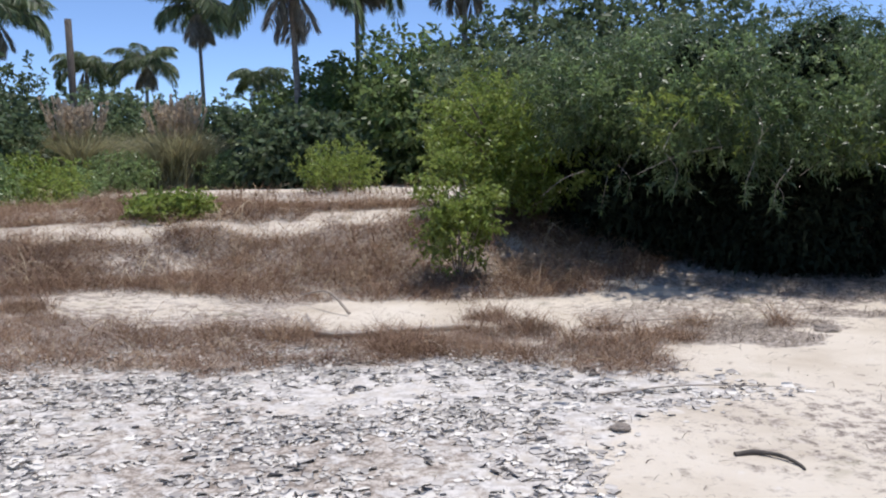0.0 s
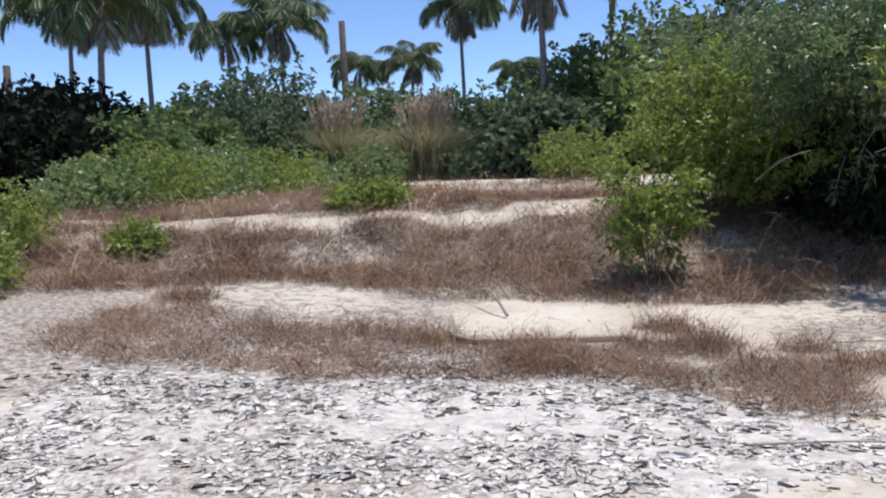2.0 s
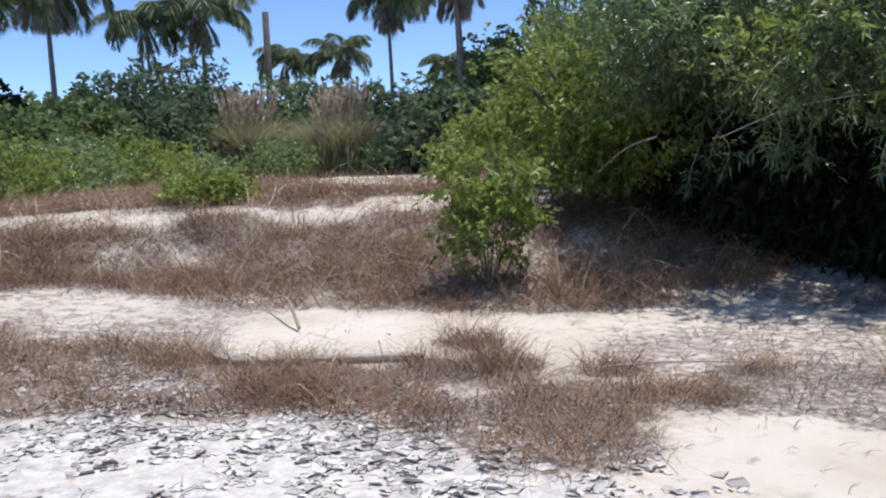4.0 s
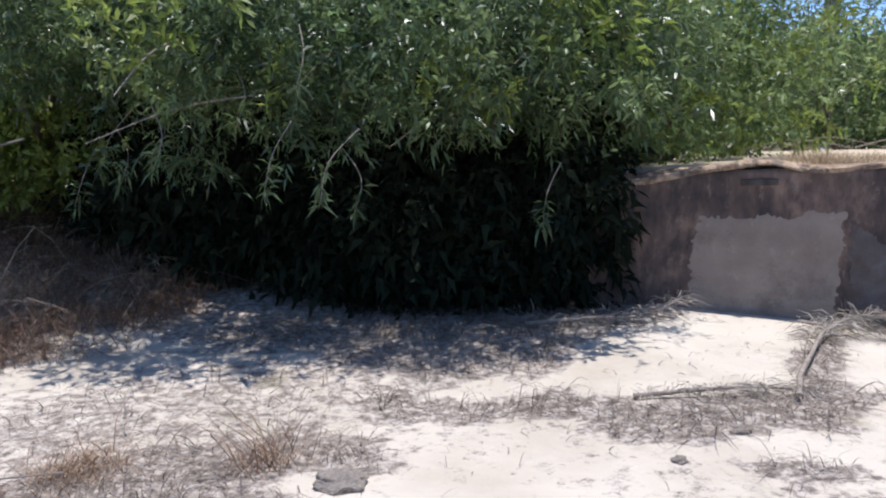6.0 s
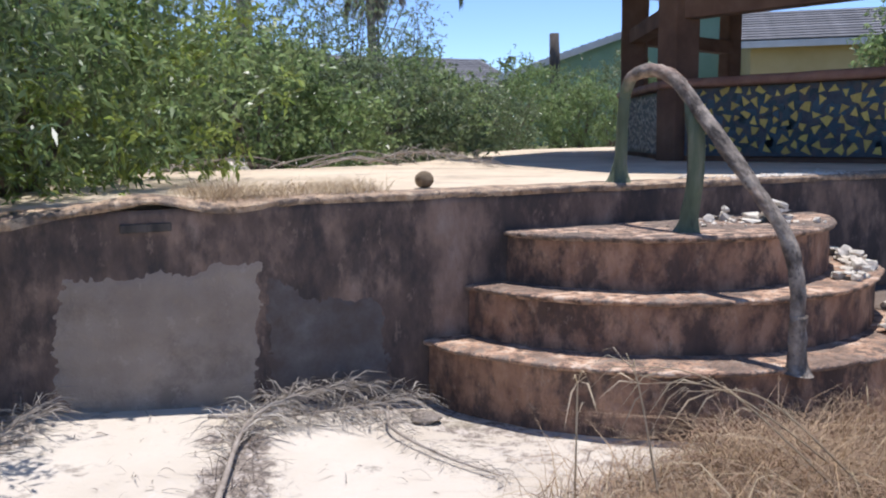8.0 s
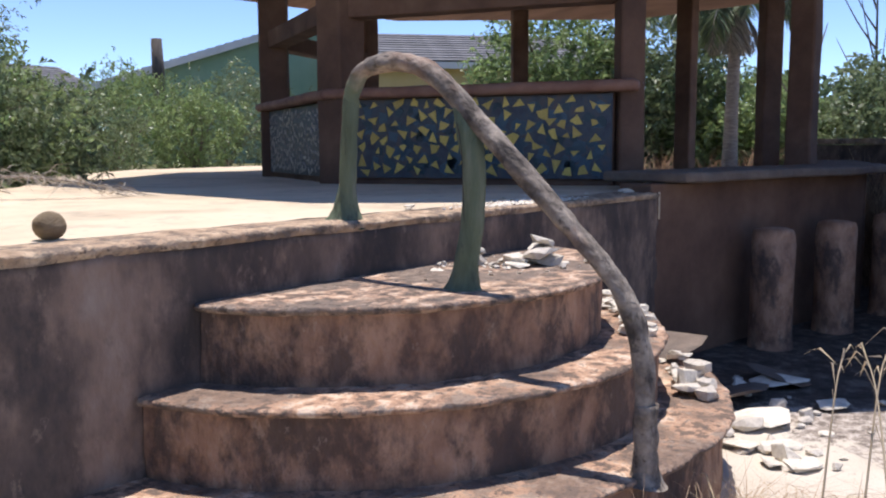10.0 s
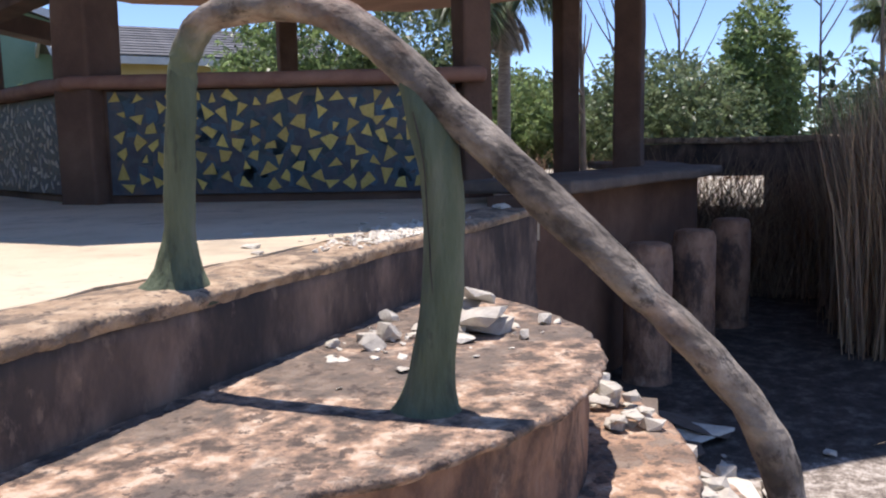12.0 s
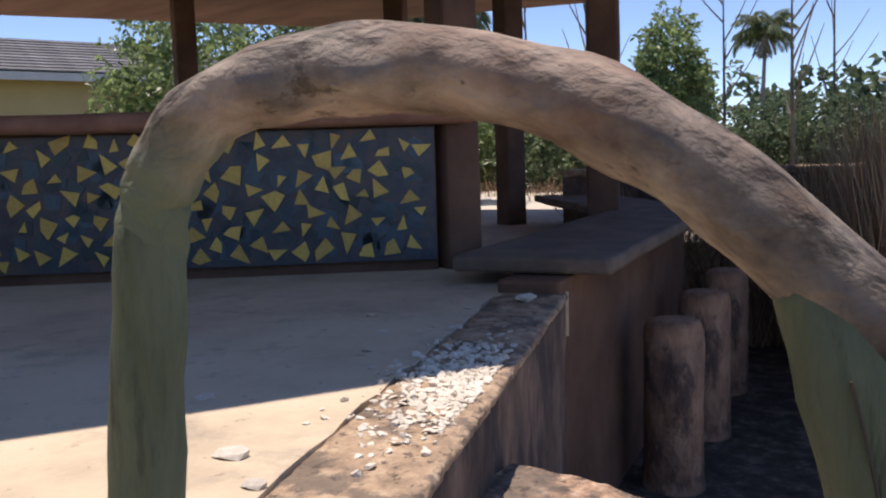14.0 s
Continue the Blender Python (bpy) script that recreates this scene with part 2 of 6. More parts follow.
M_ROOF = mat("roof_tile", [(0.3, (0.11, 0.11, 0.115)), (0.7, (0.24, 0.24, 0.24))], scale=3, detail=6, bump=0.3, rough=0.8, per_object=0.25)
M_ROOF_UNDER = mat("roof_boards", [(0.3, (0.13, 0.075, 0.055)), (0.7, (0.25, 0.15, 0.11))], scale=3, stretch=(1, 0.2, 1), bump=0.3)
M_MINT = mat("mint_wall", [(0.3, (0.22, 0.36, 0.27)), (0.7, (0.30, 0.45, 0.34))], scale=0.8, detail=6, bump=0.1)
M_YELLOW_WALL = mat("yellow_wall", [(0.3, (0.50, 0.39, 0.18)), (0.7, (0.60, 0.49, 0.26))], scale=0.8, detail=6, bump=0.1)
M_WHITE = mat("white_trim", [(0.3, (0.55, 0.55, 0.53)), (0.7, (0.68, 0.68, 0.66))], scale=1.5, bump=0.1)
M_DARK_GLASS = mat("window_glass", [(0.3, (0.02, 0.025, 0.03)), (0.7, (0.04, 0.045, 0.05))], scale=2, bump=0, rough=0.1, spec=0.6)
M_SHEATH = mat("dry_sheath", [(0.3, (0.34, 0.30, 0.25)), (0.7, (0.58, 0.53, 0.46))], scale=6, stretch=(1, 1, 1), bump=0.4)
M_COCO = mat("coconut_husk", [(0.3, (0.14, 0.10, 0.06)), (0.7, (0.30, 0.23, 0.14))], scale=8, stretch=(1, 1, 3), bump=0.6)


def sand_material():
    """Pale sand with grey mud crust and brown litter, laid by weights stored on the ground's points."""
    m = bpy.data.materials.new("sand")
    m.use_nodes = True
    t = m.node_tree
    n, l = t.nodes, t.links
    p = n["Principled BSDF"]
    p.inputs["Roughness"].default_value, p.inputs["Specular IOR Level"].default_value = 0.95, 0.15
    co = n.new("ShaderNodeTexCoord")

    def noise_at(scale, detail, rough=0.6):
        tx = n.new("ShaderNodeTexNoise")
        tx.inputs["Scale"].default_value, tx.inputs["Detail"].default_value = scale, detail
        tx.inputs["Roughness"].default_value = rough
        l.new(co.outputs["Object"], tx.inputs["Vector"])
        return tx.outputs["Fac"]

    def ramp(fac, stops):
        r = n.new("ShaderNodeValToRGB")
        e = r.color_ramp.elements
        while len(e) < len(stops):
            e.new(0.5)
        for k, (place, c) in enumerate(stops):
            e[k].position, e[k].color = place, (*c, 1)
        l.new(fac, r.inputs["Fac"])
        return r.outputs["Color"]

    def mix(fac, a, b):
        x = n.new("ShaderNodeMix")
        x.data_type = "RGBA"
        l.new(fac, x.inputs["Factor"])
        l.new(a, x.inputs["A"])
        l.new(b, x.inputs["B"])
        return x.outputs["Result"]

    def weight(name, tex, low, high, gain=1.6):
        """The stored weight, its edge broken up by a noise."""
        at = n.new("ShaderNodeAttribute")
        at.attribute_name = name
        spread = n.new("ShaderNodeMath")
        spread.operation = "MULTIPLY_ADD"
        l.new(tex, spread.inputs[0])
        spread.inputs[1].default_value, spread.inputs[2].default_value = 3.4, -1.2
        a = n.new("ShaderNodeMath")
        a.operation = "MULTIPLY_ADD"
        l.new(at.outputs["Fac"], a.inputs[0])
        a.inputs[1].default_value = gain
        l.new(spread.outputs[0], a.inputs[2])
        mr = n.new("ShaderNodeMapRange")
        mr.inputs["From Min"].default_value, mr.inputs["From Max"].default_value = low, high
        l.new(a.outputs[0], mr.inputs["Value"])
        return mr.outputs[0]

    clean = ramp(noise_at(0.9, 9), [(0.25, (0.45, 0.385, 0.295)), (0.5, (0.60, 0.535, 0.435)), (0.75, (0.67, 0.61, 0.515))])
    crust = ramp(noise_at(11, 6, 0.7), [(0.34, (0.30, 0.285, 0.265)), (0.46, (0.50, 0.475, 0.44)), (0.58, (0.66, 0.625, 0.57))])
    litter = ramp(noise_at(16, 10, 0.8), [(0.38, (0.12, 0.10, 0.085)), (0.49, (0.30, 0.255, 0.21)), (0.58, (0.56, 0.50, 0.43))])
    green = ramp(noise_at(5, 6), [(0.3, (0.09, 0.10, 0.04)), (0.7, (0.20, 0.18, 0.09))])
    c = mix(weight("crust", noise_at(5.5, 9, 0.75), 0.85, 1.45, 1.25), clean, crust)
    c = mix(weight("litter", noise_at(6.5, 10, 0.8), 0.88, 1.12), c, litter)
    c = mix(weight("green", noise_at(1.2, 6), 0.9, 1.6), c, green)
    dirt = ramp(noise_at(7, 9, 0.75), [(0.34, (0.045, 0.038, 0.033)), (0.52, (0.10, 0.082, 0.068)), (0.66, (0.22, 0.185, 0.15))])
    c = mix(weight("dirt", noise_at(3.5, 9, 0.75), 0.85, 1.25), c, dirt)
    l.new(c, p.inputs["Base Color"])
    b1 = n.new("ShaderNodeBump")
    b1.inputs["Strength"].default_value, b1.inputs["Distance"].default_value = 0.5, 0.03
    l.new(noise_at(14, 9, 0.65), b1.inputs["Height"])
    b2 = n.new("ShaderNodeBump")
    b2.inputs["Strength"].default_value, b2.inputs["Distance"].default_value = 0.25, 0.01
    l.new(noise_at(90, 4), b2.inputs["Height"])
    l.new(b1.outputs[0], b2.inputs["Normal"])
    l.new(b2.outputs[0], p.inputs["Normal"])
    return m


M_SAND = sand_material()

# ---- mesh helpers ----
rng = np.random.default_rng(7)


def mesh_np(name, verts, faces, material, smooth=False):
    """A mesh from arrays: verts (n, 3), faces (m, k) with one k."""
    verts, faces = np.asarray(verts, np.float32), np.asarray(faces, np.int32)
    me = bpy.data.meshes.new(name)
    me.vertices.add(len(verts))
    me.vertices.foreach_set("co", verts.ravel())
    k = faces.shape[1]
    me.loops.add(faces.size)
    me.loops.foreach_set("vertex_index", faces.ravel())
    me.polygons.add(len(faces))
    me.polygons.foreach_set("loop_start", np.arange(0, faces.size, k, dtype=np.int32))
    me.update(calc_edges=True)
    me.validate()
    if smooth:
        me.polygons.foreach_set("use_smooth", np.ones(len(me.polygons), bool))
    me.materials.append(material)
    return me


def bm_mesh(name, bm, material, smooth=False):
    bmesh.ops.recalc_face_normals(bm, faces=bm.faces)
    me = bpy.data.meshes.new(name)
    bm.to_mesh(me)
    bm.free()
    if smooth:
        me.polygons.foreach_set("use_smooth", np.ones(len(me.polygons), bool))
    me.materials.append(material)
    return me


def part(name, data, parent, label="", m=None):
    """A part of its own under a thing, from mesh data."""
    ob = new(name, data)
    ob.parent = parent
    if m is not None:
        ob.matrix_basis = m
    if label:
        ob["label"] = label
    return ob


def thing(name, label, category, group="", at=(0, 0, 0), kind=""):
    ob = new(name)
    ob.empty_display_size = 0.2
    ob.location = at
    return tagged(ob, label, category, group, kind)


def box_bm(x0, x1, y0, y1, z0, z1, bevel=0.0, segs=2):
    bm = bmesh.new()
    bmesh.ops.create_cube(bm, size=1)
    bmesh.ops.scale(bm, vec=(x1 - x0, y1 - y0, z1 - z0), verts=bm.verts)
    bmesh.ops.translate(bm, vec=((x0 + x1) / 2, (y0 + y1) / 2, (z0 + z1) / 2), verts=bm.verts)
    if bevel:
        bmesh.ops.bevel(bm, geom=bm.edges[:], offset=bevel, segments=segs, affect="EDGES", profile=0.5)
    return bm


def rough_up(bm, amount, scale=3.0, seed=0.0):
    """Push the points about by a smooth noise, for worn and uneven faces."""
    for v in bm.verts:
        d = noise.noise_vector(v.co * scale + Vector((seed, seed * 1.7, seed * 0.6)))
        v.co += d * amount
    return bm


def tube(points, radii, sides=12, wobble=0.0, seed=0.0, cap=True):
    """A tube along points, as arrays of points and quads."""
    pts = [Vector(p) for p in points]
    verts, faces = [], []
    ref = None
    for i, p in enumerate(pts):
        d = (pts[min(i + 1, len(pts) - 1)] - pts[max(i - 1, 0)]).normalized()
        if ref is None:
            ref = Vector((1, 0, 0)) if abs(d.x) < 0.8 else Vector((0, 1, 0))
        u = (ref - d * ref.dot(d)).normalized()
        w = d.cross(u)
        ref = u
        for k in range(sides):
            a = 2 * math.pi * k / sides
            r = radii[i]
            if wobble:
                r *= 1 + wobble * noise.noise(Vector((math.cos(a) * 1.3, math.sin(a) * 1.3, i * 0.35 + seed)))
            verts.append(p + (u * math.cos(a) + w * math.sin(a)) * r)
    for i in range(len(pts) - 1):
        for k in range(sides):
            a, b = i * sides + k, i * sides + (k + 1) % sides
            faces.append((a, b, b + sides, a + sides))
    if cap:
        for base, p in ((0, pts[0]), ((len(pts) - 1) * sides, pts[-1])):
            c = len(verts)
            verts.append(p)
            for k in range(0, sides, 2):
                faces.append((base + k, base + (k + 1) % sides, base + (k + 2) % sides, c))
    return np.array([tuple(v) for v in verts]), faces


def joined(pieces):
    """Several (verts, quads) as one."""
    vs, fs, o = [], [], 0
    for v, f in pieces:
        vs.append(np.asarray(v))
        fs.append(np.asarray(f) + o)
        o += len(v)
    return np.concatenate(vs), np.concatenate(fs)


def smooth_points(points, steps=6):
    """A smooth curve through the points."""
    p = [Vector(q) for q in points]
    out = []
    for i in range(len(p) - 1):
        a, b, c, d = p[max(i - 1, 0)], p[i], p[i + 1], p[min(i + 2, len(p) - 1)]
        for s in range(steps):
            t = s / steps
            out.append(0.5 * ((2 * b) + (c - a) * t + (2 * a - 5 * b + 4 * c - d) * t * t + (3 * b - a - 3 * c + d) * t ** 3))
    out.append(p[-1])
    return out


def unit(v):
    return v / np.maximum(np.linalg.norm(v, axis=-1, keepdims=True), 1e-9)


def leaves(base, way, size, width, r, droop=0.0, fold=0.25):
    """One folded diamond leaf per base point, along way. size: an array of lengths."""
    n = len(base)
    way = unit(way)
    side = unit(np.cross(way, r.normal(size=(n, 3))))
    up = np.cross(side, way)
    size = np.asarray(size).reshape(-1, 1)
    tip = base + way * size + np.array((0, 0, -1.0)) * droop * size
    mid = base + way * size * 0.5 + up * size * fold * width
    v = np.stack((base, mid + side * size * width * 0.5, tip, mid - side * size * width * 0.5), 1).reshape(-1, 3)
    f = np.arange(4 * n).reshape(-1, 4)
    return v, f


def blades(base, height, lean, width, r, bend=0.5):
    """Grass blades: two quads each, bent over."""
    n = len(base)
    a = r.uniform(0, 2 * math.pi, n)
    out = np.stack((np.cos(a), np.sin(a), np.zeros(n)), 1)
    b = r.uniform(0, 2 * math.pi, n)
    side = np.stack((np.cos(b), np.sin(b), np.zeros(n)), 1) * width[:, None]
    h, k = height[:, None], (lean * r.uniform(0.3, 1.4, n))[:, None]
    up = np.array((0, 0, 1.0))
    p1 = base + up * h * 0.55 + out * h * k * 0.3
    p2 = base + up * h * (1 - 0.25 * k) + out * h * k * (0.6 + bend)
    v = np.stack((base - side, base + side, p1 + side * 0.7, p1 - side * 0.7, p2 + side * 0.15, p2 - side * 0.15), 1).reshape(-1, 3)
    o = np.arange(n)[:, None] * 6
    f = np.concatenate((o + np.array((0, 1, 2, 3)), o + np.array((3, 2, 4, 5))))
    return v, f


# ---- the ground ----
def sstep(v):
    v = np.clip(v, 0, 1)
    return v * v * (3 - 2 * v)


FOOT_X = np.array((-40, -14, -10.9, -9.8, -9.2, -7.5, -6.1, -4.5, -3, 0, 1.0))
FOOT_Y = np.array((-16, -8.4, -7.0, -6.35, -4.9, -4.25, -3.3, -2.6, -1.2, 1.2, 1.6))


def bank(x, y):
    """How far beyond the foot of the grassy bank."""
    return (y - np.interp(x, FOOT_X, FOOT_Y)) * 0.85


def soft_noise(x, y, s, seed):
    """A cheap smooth noise made of sines, about -1 to 1."""
    return (np.sin(x * s + 1.7 * np.sin(y * s * 0.7 + seed)) + np.sin(y * s * 1.3 + seed * 2.1 + 1.3 * np.sin(x * s * 0.8 + seed))) * 0.5


def ground_z(x, y):
    x, y = np.asarray(x, float), np.asarray(y, float)
    near_wall = np.interp(x, (-1, 0, 2.4, 6), (0.10, 0.13, -0.10, -0.12))
    plain = np.interp(x, (-4, 0, 3, 6), (0.0, 0.0, -0.08, -0.10))
    k = sstep((y + 3.0) / 3.0)
    z = plain * (1 - k) + near_wall * k
    z = z + 0.012 * soft_noise(x, y, 2.1, 0.4) + 0.006 * soft_noise(x, y, 6.3, 2.0)
    rise = 0.88 * sstep(bank(x, y) / 4.6)
    left = 0.26 * sstep((-5.5 - x) / 4.5) + 0.62 * sstep((-10.5 - x) / 5)
    rise = np.maximum(rise, np.where(x < -5, left, 0))
    rise = np.maximum(rise, 1.05 * sstep((x - 13.6) / 3.0))
    rise = np.maximum(rise, 1.0 * sstep((-14.0 - y) / 5))
    bumps = 0.05 * soft_noise(x, y, 0.9, 1.1) * sstep(rise * 3)
    z = z + rise + bumps
    behind = (x > -0.95) & (y > 0.2)
    z = np.where(behind, 1.0, z)
    far = np.hypot(x, y)
    return np.where(far > 60, 0.95, z)


def reach(x, y, line):
    """The distance from a line of plan points."""
    best = np.full(np.shape(x), 99.0)
    for (ax, ay), (bx, by) in zip(line[:-1], line[1:]):
        t = np.clip(((x - ax) * (bx - ax) + (y - ay) * (by - ay)) / ((bx - ax) ** 2 + (by - ay) ** 2), 0, 1)
        best = np.minimum(best, np.hypot(x - ax - t * (bx - ax), y - ay - t * (by - ay)))
    return best


TUFTS = ((-3.95, -4.25, 0.38), (-4.35, -4.45, 0.25), (-4.55, -5.55, 0.40), (-5.95, -5.3, 0.35), (-3.25, -3.95, 0.22), (-2.55, -4.2, 0.30), (-2.8, -4.35, 0.2), (-2.5, -3.45, 0.22),
         (-3.6, -5.3, 0.25), (-1.75, -3.2, 0.16), (-4.55, -3.75, 0.3), (-3.3, -4.8, 0.25), (-9.0, -5.9, 0.4))


def grass_weight(x, y):
    """How thick the dry grass stands, 0 to 1."""
    s = bank(x, y)
    main = sstep(s / 0.5) * (1 - sstep((s - 4.2) / 1.2)) * ((x > -17) & (x < -3.5) & (y < 1.5))
    s = s + 0.35 * soft_noise(x, y, 1.9, 2.0) + 0.2 * soft_noise(x, y, 4.7, 3.0)
    path = sstep((s - 3.05 - 0.22 * np.sin(x * 0.9)) / 0.4) * (1 - sstep((s - 3.75 - 0.22 * np.sin(x * 0.9)) / 0.4)) * (x < -6.5)
    main = main * (1 - 0.93 * path)
    beyond = 0.75 * sstep((s - 3.8) / 0.8) * (1 - sstep((s - 14) / 4)) * (x < -4.5) * (0.5 + 0.5 * soft_noise(x, y, 0.8, 3.0))
    # the strip of low grass before the fallen sheath, and single tufts on the sand
    d = np.minimum(reach(x, y, ((-8.0, -6.75), (-4.9, -5.55))) - 0.32, reach(x, y, ((-4.9, -5.55), (-3.0, -4.85))) - 0.10)
    strip = 1.0 * (1 - sstep((d - 0.35 - 0.22 * soft_noise(x, y, 2.2, 5.0) - 0.12 * soft_noise(x, y, 6.2, 3.0)) / 0.35))
    for tx, ty, tr in TUFTS:
        strip = np.maximum(strip, 1 - sstep((np.hypot(x - tx, y - ty) / tr - 0.55) / 0.5))
    steps = 0.9 * (1 - sstep((np.hypot((x - 3.35) / 1.5, (y + 2.1) / 0.62) - 0.8) / 0.35))
    holes = 0.78 + 0.55 * soft_noise(x, y, 2.6, 4.0) + 0.4 * soft_noise(x, y, 5.7, 1.0)
    return np.clip(np.maximum.reduce((main * np.clip(holes + 0.25, 0.25, 1), beyond, strip * np.clip(holes + 0.3, 0, 1), steps)), 0, 1)


def litter_weight(x, y):
    ragged = 0.16 * soft_noise(x, y, 2.7, 1.0) + 0.12 * soft_noise(x, y, 7.1, 2.0) + 0.07 * soft_noise(x, y, 17.0, 4.0)
    d = np.minimum(reach(x, y, ((-2.6, -3.75), (-1.9, -3.15), (-1.3, -2.75))), reach(x, y, ((-1.3, -2.45), (-0.7, -2.3), (0.05, -2.35), (0.65, -2.05))))
    band = 0.95 * (1 - sstep((d - 0.15 - 1.2 * ragged) / 0.2))
    band = np.maximum(band, 0.9 * (1 - sstep((reach(x, y, ((0.75, -1.95), (0.9, -1.2), (1.1, -0.6))) - 0.05 - 0.5 * ragged) / 0.12)))
    band = np.maximum(band, 0.8 * (1 - sstep((reach(x, y, ((-3.2, -4.7), (-2.4, -4.1), (-1.6, -3.9))) - 0.15 - ragged) / 0.25)))
    band = np.maximum(band, 0.8 * (1 - sstep((np.hypot((x - 0.6), (y + 2.9)) - 0.10 - 0.6 * ragged) / 0.15)))
    under = 0.9 * (1 - sstep((np.hypot((x + 2.2) / 2.6, (y - 0.3) / 1.9) - 0.75) / 0.3))
    under = np.maximum(under, 0.8 * (1 - sstep((np.hypot((x + 1.5) / 1.6, (y + 0.9) / 1.2) - 0.6 - ragged) / 0.3)))
    more = 0.16 + 0.36 * sstep((-5.6 - x + 0.5 * soft_noise(x, y, 1.3, 2.0)) / 1.4) + 0.28 * soft_noise(x, y, 1.1, 6.0)
    more = more * sstep((x + 12.5) / 2) * sstep((4.2 - x) / 1.5) * (bank(x, y) < 0.5) * (1 - 0.95 * (1 - sstep((np.hypot((x - 0.9) / 1.4, (y + 1.3) / 1.5) - 0.7) / 0.4)))
    more = more * (1 - 0.9 * (1 - sstep((np.hypot((x + 5.2) / 1.6, (y + 3.8) / 1.2) - 0.8) / 0.4)))
    rub = 0.95 * sstep((x - 5.2 - 0.5 * soft_noise(x, y, 1.2, 4.0)) / 1.2) * (y < 0) * (x < 14)
    return np.clip(np.maximum.reduce((0.85 * grass_weight(x, y), band, under, rub, more)), 0, 1)


def crust_weight(x, y):
    d = np.hypot((x + 3.9) / 3.4, (y + 7.4) / 2.3)
    edge = 1 - sstep((d - 0.8) / 0.35)
    sand = 1 - sstep((np.hypot((x + 1.0) / 1.3, (y + 7.3) / 1.5) - 0.8) / 0.35)
    return np.clip(edge - sand, 0, 1) * 0.68


def lines(a, b, fine0, fine1, step, coarse):
    v = list(np.arange(fine0, fine1 + 1e-6, step))
    g, x = step, fine1
    while x < b:
        g = min(g * 1.35, coarse)
        x += g
        v.append(x)
    g, x = step, fine0
    while x > a:
        g = min(g * 1.35, coarse)
        x -= g
        v.append(x)
    return sorted(v)


def build_ground():
    xs = np.array(lines(-1500, 1500, -14, 8, 0.14, 200))
    ys = sorted(set(lines(-1500, 1500, -11, 4, 0.14, 200)) | {0.06, 0.21})
    ys = np.array(ys)
    gx, gy = np.meshgrid(xs, ys)
    x, y = gx.ravel(), gy.ravel()
    v = np.stack((x, y, ground_z(x, y)), 1)
    nx = len(xs)
    i, j = np.meshgrid(np.arange(nx - 1), np.arange(len(ys) - 1))
    a = (j * nx + i).ravel()
    me = mesh_np("ground", v, np.stack((a, a + 1, a + nx + 1, a + nx), 1), M_SAND, smooth=True)
    for name, w in (("crust", crust_weight(x, y)), ("litter", litter_weight(x, y)),
                    ("dirt", 0.95 * sstep((x - 5.9 - 0.4 * sstep(-1.2 - y) - 0.4 * soft_noise(x, y, 1.4, 2.0)) / 1.2) * sstep((y + 7 + 0.6 * soft_noise(x, y, 1.1, 5.0)) / 2) * (y < 0.5) * (x < 14)), ("green", sstep((np.hypot(x + 3, y + 3) - 20) / 12) * 0.9)):
        at = me.attributes.new(name, "FLOAT", "POINT")
        at.data.foreach_set("value", w.astype(np.float32))
    tagged(new("ground", me), "pale sandy ground with grey mud crust and brown litter", "ground", kind="structure")


build_ground()

# ---- the pool: wall, deck, steps ----
DECK_Z = 1.18
STEP_C = (4.15, 0.40)
STEPS = ((1.92, 0.285, -0.25), (1.62, 0.60, 0.10), (1.345, 0.92, 0.40))
STEP_X = (4.15, 4.12, 4.095)


def build_wall():
    # a grid face, worn, with a thickness
    bm = bmesh.new()
    x0, x1 = -2.7, 6.85
    nx, nz = 240, 32
    rows = []
    for j in range(nz + 1):
        row = []
        for i in range(nx + 1):
            x = x0 + (x1 - x0) * i / nx
            top = 1.145 - 0.10 * max(0.0, min(1.0, (0.2 - x) / 0.9))
            z = -0.35 + (top + 0.35) * j / nz
            y = wall_y(x, z)
            row.append(bm.verts.new((x, y, z)))
        rows.append(row)
    for j in range(nz):
        for i in range(nx):
            bm.faces.new((rows[j][i], rows[j][i + 1], rows[j + 1][i + 1], rows[j + 1][i]))
    back = [bm.verts.new((rows[j][i].co.x, 0.34, rows[j][i].co.z)) for j, i in ((0, 0), (0, nx), (nz, nx), (nz, 0))]
    bm.faces.new(back)
    bm.faces.new(rows[nz] + [back[2], back[3]])
    bm.faces.new([r[nx] for r in rows] + [back[2], back[1]])
    bm.faces.new([r[0] for r in rows] + [back[3], back[0]])
    tagged(new("pool_wall", bm_mesh("pool_wall", bm, M_WALL, True)), "stained brown concrete side wall of a drained pool", "wall", kind="structure")


def wall_y(x, z):
    return 0.006 + 0.010 * noise.noise(Vector((x * 2.1, z * 2.6, 0.3))) + 0.008 * noise.noise(Vector((x * 9, z * 9, 4.0)))


